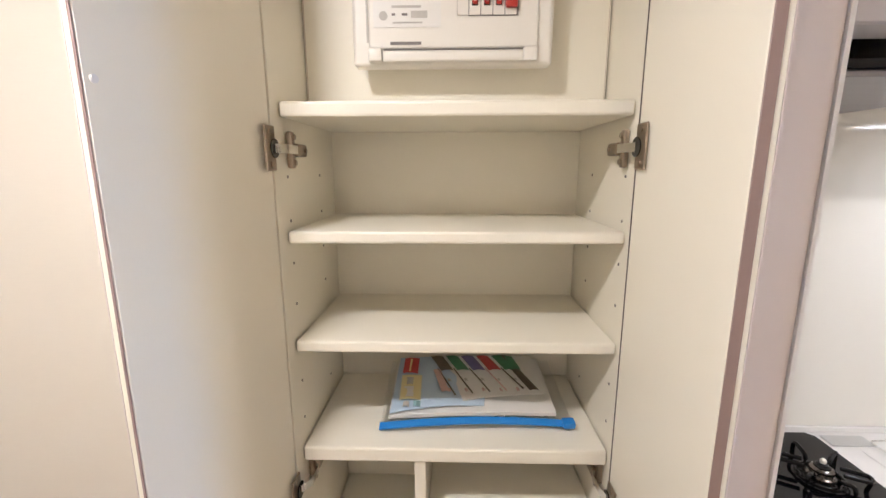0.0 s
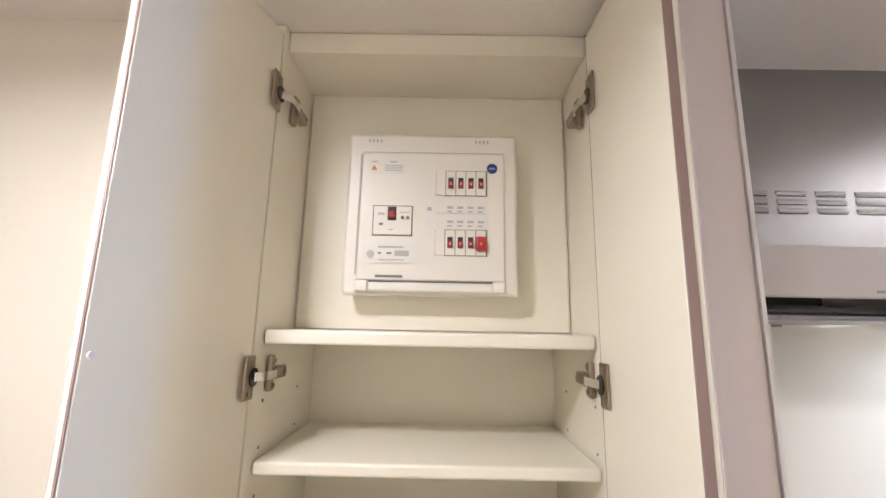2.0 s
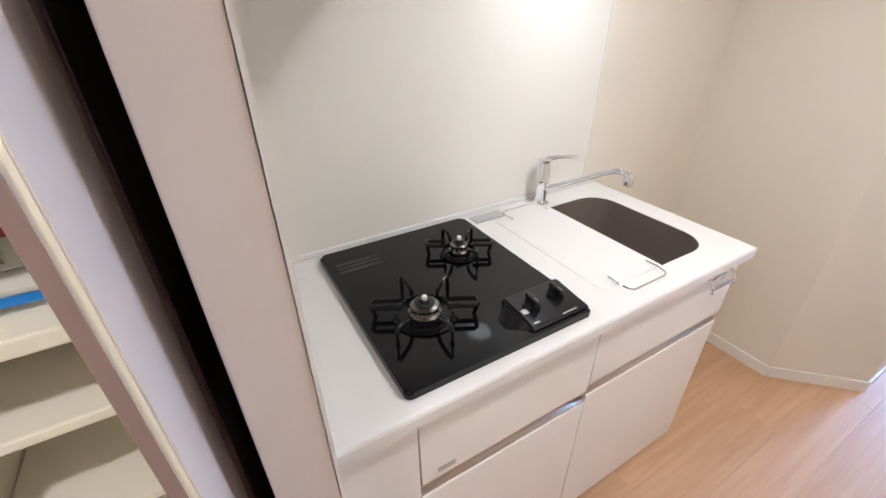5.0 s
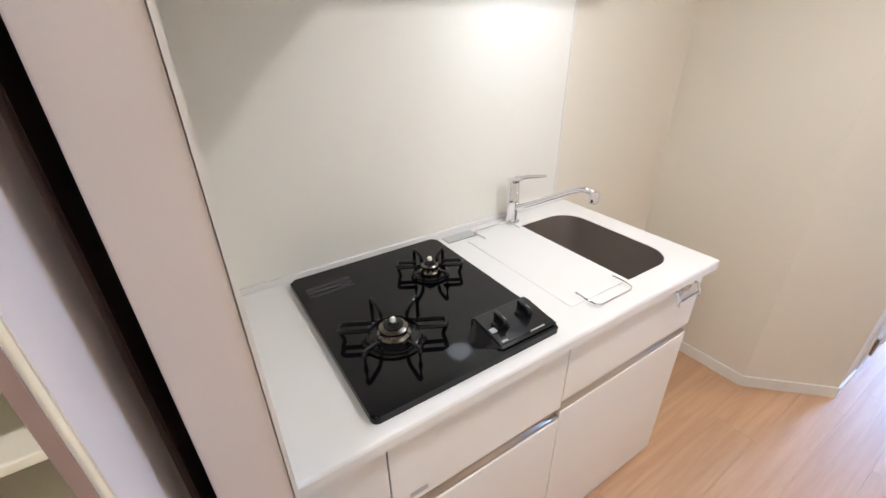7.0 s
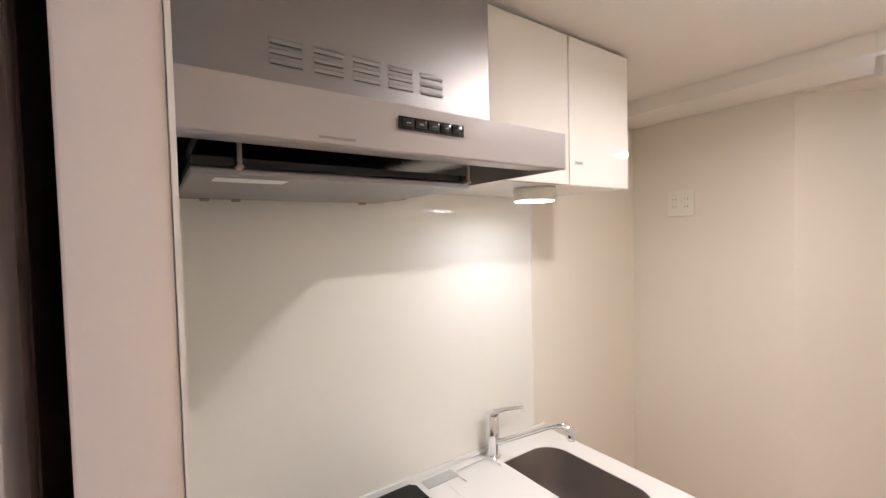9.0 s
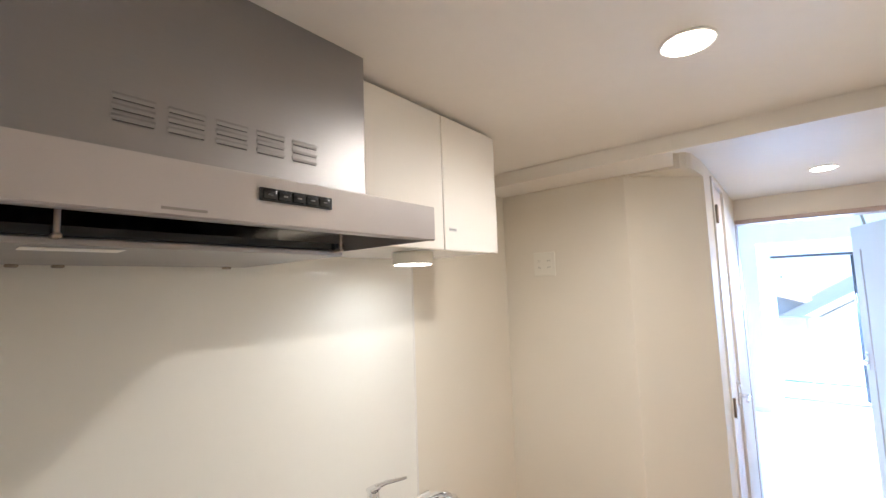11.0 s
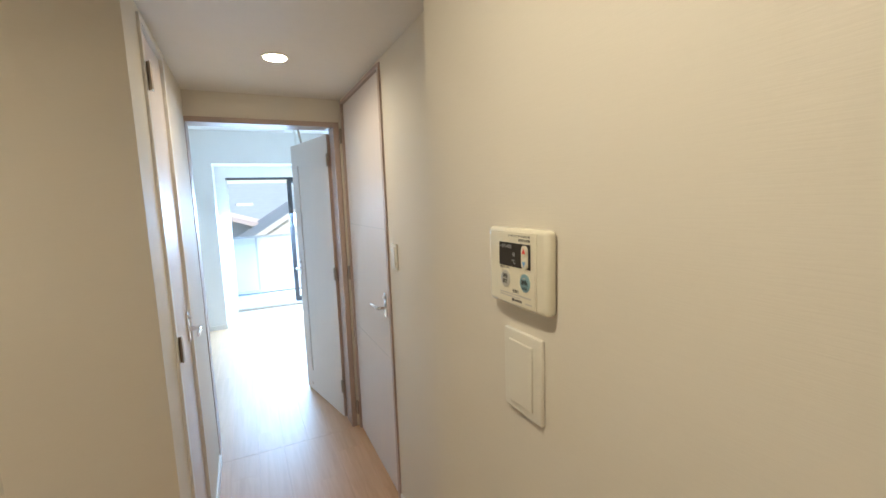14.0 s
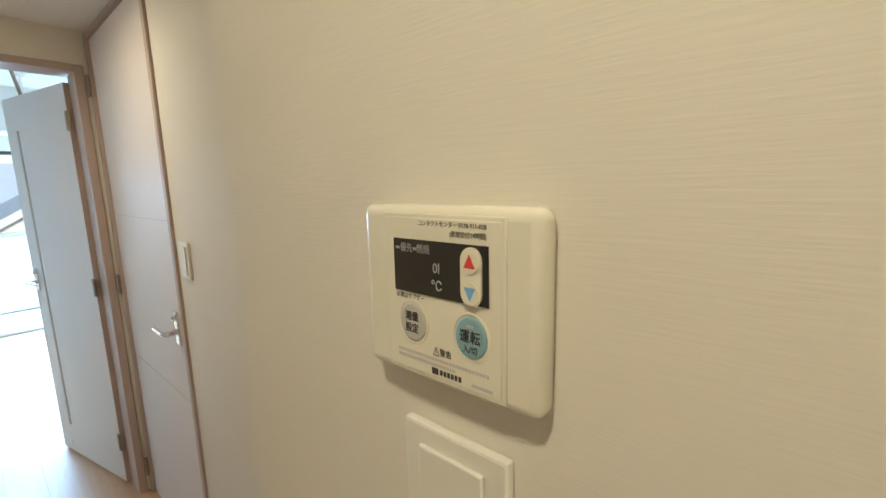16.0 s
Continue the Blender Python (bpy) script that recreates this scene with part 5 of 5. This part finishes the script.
rem = thing("water_heater_remote", "cream plastic water heater remote with a dark display", "remote control", at=(1.5905, -0.324, 1.4185))
rem.rotation_euler = (0, 0, math.pi)   # its own x runs to the reader's right, -y towards the reader
bm = bmesh.new()
box(bm, (-0.0725, -0.019, -0.0585), (0.0695, -0.0005, 0.0585), 0.0075, 4)
part("case", bm, REMOTE, rem)
slab("face", (-0.0595, -0.0208, -0.050), (0.0395, -0.0185, 0.049), REMOTE, rem, "cream face plate", bevel=0.0008)
RF = -0.0209


def patch(name, x0, z0, x1, z1, mat, lift=0.0, th=0.0008, parent=rem, label="", bevel=0.0):
    return slab(name, (x0, RF - lift - th, z0), (x1, RF - lift, z1), mat, parent, label, bevel)


fl = bmesh.new()
box(fl, (-0.057, RF - 0.0006, -0.0475), (0.037, RF, 0.0465), 0.0003, 1)
part("face_line", fl, REMOTE, rem)
lcd = patch("display", -0.049, 0.002, 0.029, 0.034, SCREEN, 0.0008, 0.0008, label="black display")
pill = bmesh.new()
prism(pill, arc(0.0175, 0.0255, 0.0075, 0, 180, 12) + arc(0.0175, 0.0085, 0.0075, 180, 360, 12), 0, 0.0016)
bmesh.ops.transform(pill, matrix=Matrix(((1, 0, 0, 0), (0, 0, -1, RF - 0.0017), (0, 1, 0, 0), (0, 0, 0, 1))), verts=pill.verts)
pillob = part("rocker_button", pill, REMOTE, rem, "white up and down button")
for z, up, mt in ((0.0255, 1, REDTRI), (0.0085, -1, BLUETRI)):
    tb = bmesh.new()
    cyl(tb, (0.0175, RF - 0.0036, z), 0.0064, 0.0009, "y", 24)
    part("dome", tb, REMOTE, pillob)
    tb = bmesh.new()
    q = [tb.verts.new((0.0175 + dx, RF - 0.0043, z + dz * up)) for dx, dz in ((-0.0043, -0.0034), (0.0043, -0.0034), (0, 0.0042))]
    tb.faces.new(q)
    part("arrow", tb, mt, pillob, smooth=False)
for x, mt, lb in ((-0.0335, GREYBTN, "grey round button"), (0.0155, TEAL, "blue-grey round button")):
    tb = bmesh.new()
    lathe(tb, [(0.0120, 0.0), (0.0120, 0.0010), (0.0114, 0.0016), (0.0105, 0.0018), (0.0095, 0.0018)], (0, 0, 0), 36)
    bmesh.ops.transform(tb, matrix=pose(x, RF, -0.0168, 90, 0, 0), verts=tb.verts)
    bt = part("button", tb, mt, rem, lb)
    rg = bmesh.new()
    lathe(rg, [(0.0140, 0.0), (0.0140, 0.0010), (0.0130, 0.0012), (0.0130, 0.0)], (0, 0, 0), 36)
    bmesh.ops.transform(rg, matrix=pose(x, RF, -0.0168, 90, 0, 0), verts=rg.verts)
    part("button_ring", rg, REMOTE, rem)


def text(s, size, x, z, mat=INK, lift=0.00072, align="CENTER", parent=rem):
    return writing(s, size, pose(x, RF - lift, z, 90, 0, 0), mat, parent, align)


text("コンタクトセンター 0120-911-028", 0.0036, 0.0275, 0.0435, align="RIGHT")
text("(修理受付24時間)", 0.0036, 0.0275, 0.0385, align="RIGHT")
text("優先", 0.0058, -0.0365, 0.0285, WHITEPRINT, 0.00178)
text("燃焼", 0.0058, -0.0215, 0.0285, WHITEPRINT, 0.00178)
for x in (-0.0465, -0.0305):
    patch("dash", x, 0.0277, x + 0.0035, 0.0293, WHITEPRINT, 0.0017, 0.0003)
text("0l", 0.0085, -0.0105, 0.0185, WHITEPRINT, 0.00178)
text("℃", 0.0080, -0.0105, 0.0085, WHITEPRINT, 0.00178)
text("お湯はりブザー", 0.0038, -0.0490, -0.0012, align="LEFT", lift=0.00072)
text("湯量", 0.0064, -0.0335, -0.0131, lift=0.0021)
text("設定", 0.0064, -0.0335, -0.0204, lift=0.0021)
text("運転", 0.0080, 0.0155, -0.0165, lift=0.0021)
text("入/切", 0.0050, 0.0155, -0.0235, lift=0.0021)
patch("lamp_mark", 0.0130, -0.0110, 0.0180, -0.0096, GREYBTN, 0.0018, 0.0003)
text("⚠警告", 0.0050, -0.0085, -0.0312, lift=0.00072)
for r, (a, b) in enumerate(((-0.049, 0.031), (-0.049, 0.005))):
    for k in range(int((b - a) / 0.0026)):
        patch("print_bar", a + 0.0026 * k, -0.0372 - 0.0034 * r, a + 0.0020 + 0.0026 * k, -0.0352 - 0.0034 * r, PALEPRINT, 0.0006, 0.0002)
patch("logo_block", -0.0175, -0.0455, -0.0120, -0.0415, INK, 0.0006, 0.0002)
for k in range(6):
    patch("logo_bar", -0.0105 + 0.0031 * k, -0.0450, -0.0083 + 0.0031 * k, -0.0418, INK, 0.0006, 0.0002)
patch("model_bar", 0.0155, -0.0450, 0.0310, -0.0432, PALEPRINT, 0.0006, 0.0002)

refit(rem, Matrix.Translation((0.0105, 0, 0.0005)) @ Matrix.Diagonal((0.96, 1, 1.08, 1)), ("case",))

# ---- living room ceiling fittings ----
hang = thing("laundry_hanger", "white ceiling-hung laundry pole holder near the window", "pole holder", at=(6.3, -0.58, ZR))
bm = bmesh.new()
lathe(bm, [(0.035, -0.0005), (0.035, -0.012), (0.012, -0.016), (0.010, -0.33), (0.012, -0.335)], (0, 0, 0), 20)
part("rod", bm, WHITETRIM, hang)
bm = bmesh.new()
tube(bm, [(0, 0.045 * math.cos(t), -0.375 + 0.045 * math.sin(t)) for t in (2 * math.pi * k / 20 for k in range(21))], 0.008, 8)
part("ring", bm, WHITETRIM, hang)
lamp = thing("ceiling_lamp", "round white living room ceiling lamp", "lamp", at=(5.42, -0.98, ZR))
bm = bmesh.new()
lathe(bm, [(0.20, -0.0005), (0.21, -0.02), (0.20, -0.05), (0.15, -0.075), (0.05, -0.085)], (0, 0, 0), 36)
part("shade", bm, WHITETRIM, lamp)

# ---- floor boards ----
BW, BL = 0.148, 0.91
mesh_cache = {}


def plank(x0, x1, y0, y1):
    size = (round(x1 - x0, 3), round(y1 - y0, 3))
    if size not in mesh_cache:
        bm = box(bmesh.new(), (0, 0, -0.012), (size[0] - 0.0003, size[1] - 0.0003, 0.0), 0.0003, 1)
        data = bpy.data.meshes.new("plank")
        bm.to_mesh(data)
        bm.free()
        data.materials.append(FLOORWOOD)
        mesh_cache[size] = data
    ob = new("plank", mesh_cache[size])
    ob.location = (x0, y0, ZF)
    ob.parent = floor


row = 0
y = -1.55
while y < 1.30:
    x = -1.2 - (0.0, 0.455, 0.2275, 0.68)[row % 4]
    while x < 7.35:
        a, b = max(x, -1.2), min(x + BL, 7.35)
        behind = b < 3.82 and (y + BW < -0.55 or (y > 0.66 and b < 2.4 and not b > 0.3))
        if b - a > 0.02 and not behind:
            plank(a, b, y, min(y + BW, 1.30))
        x += BL
    y += BW
    row += 1
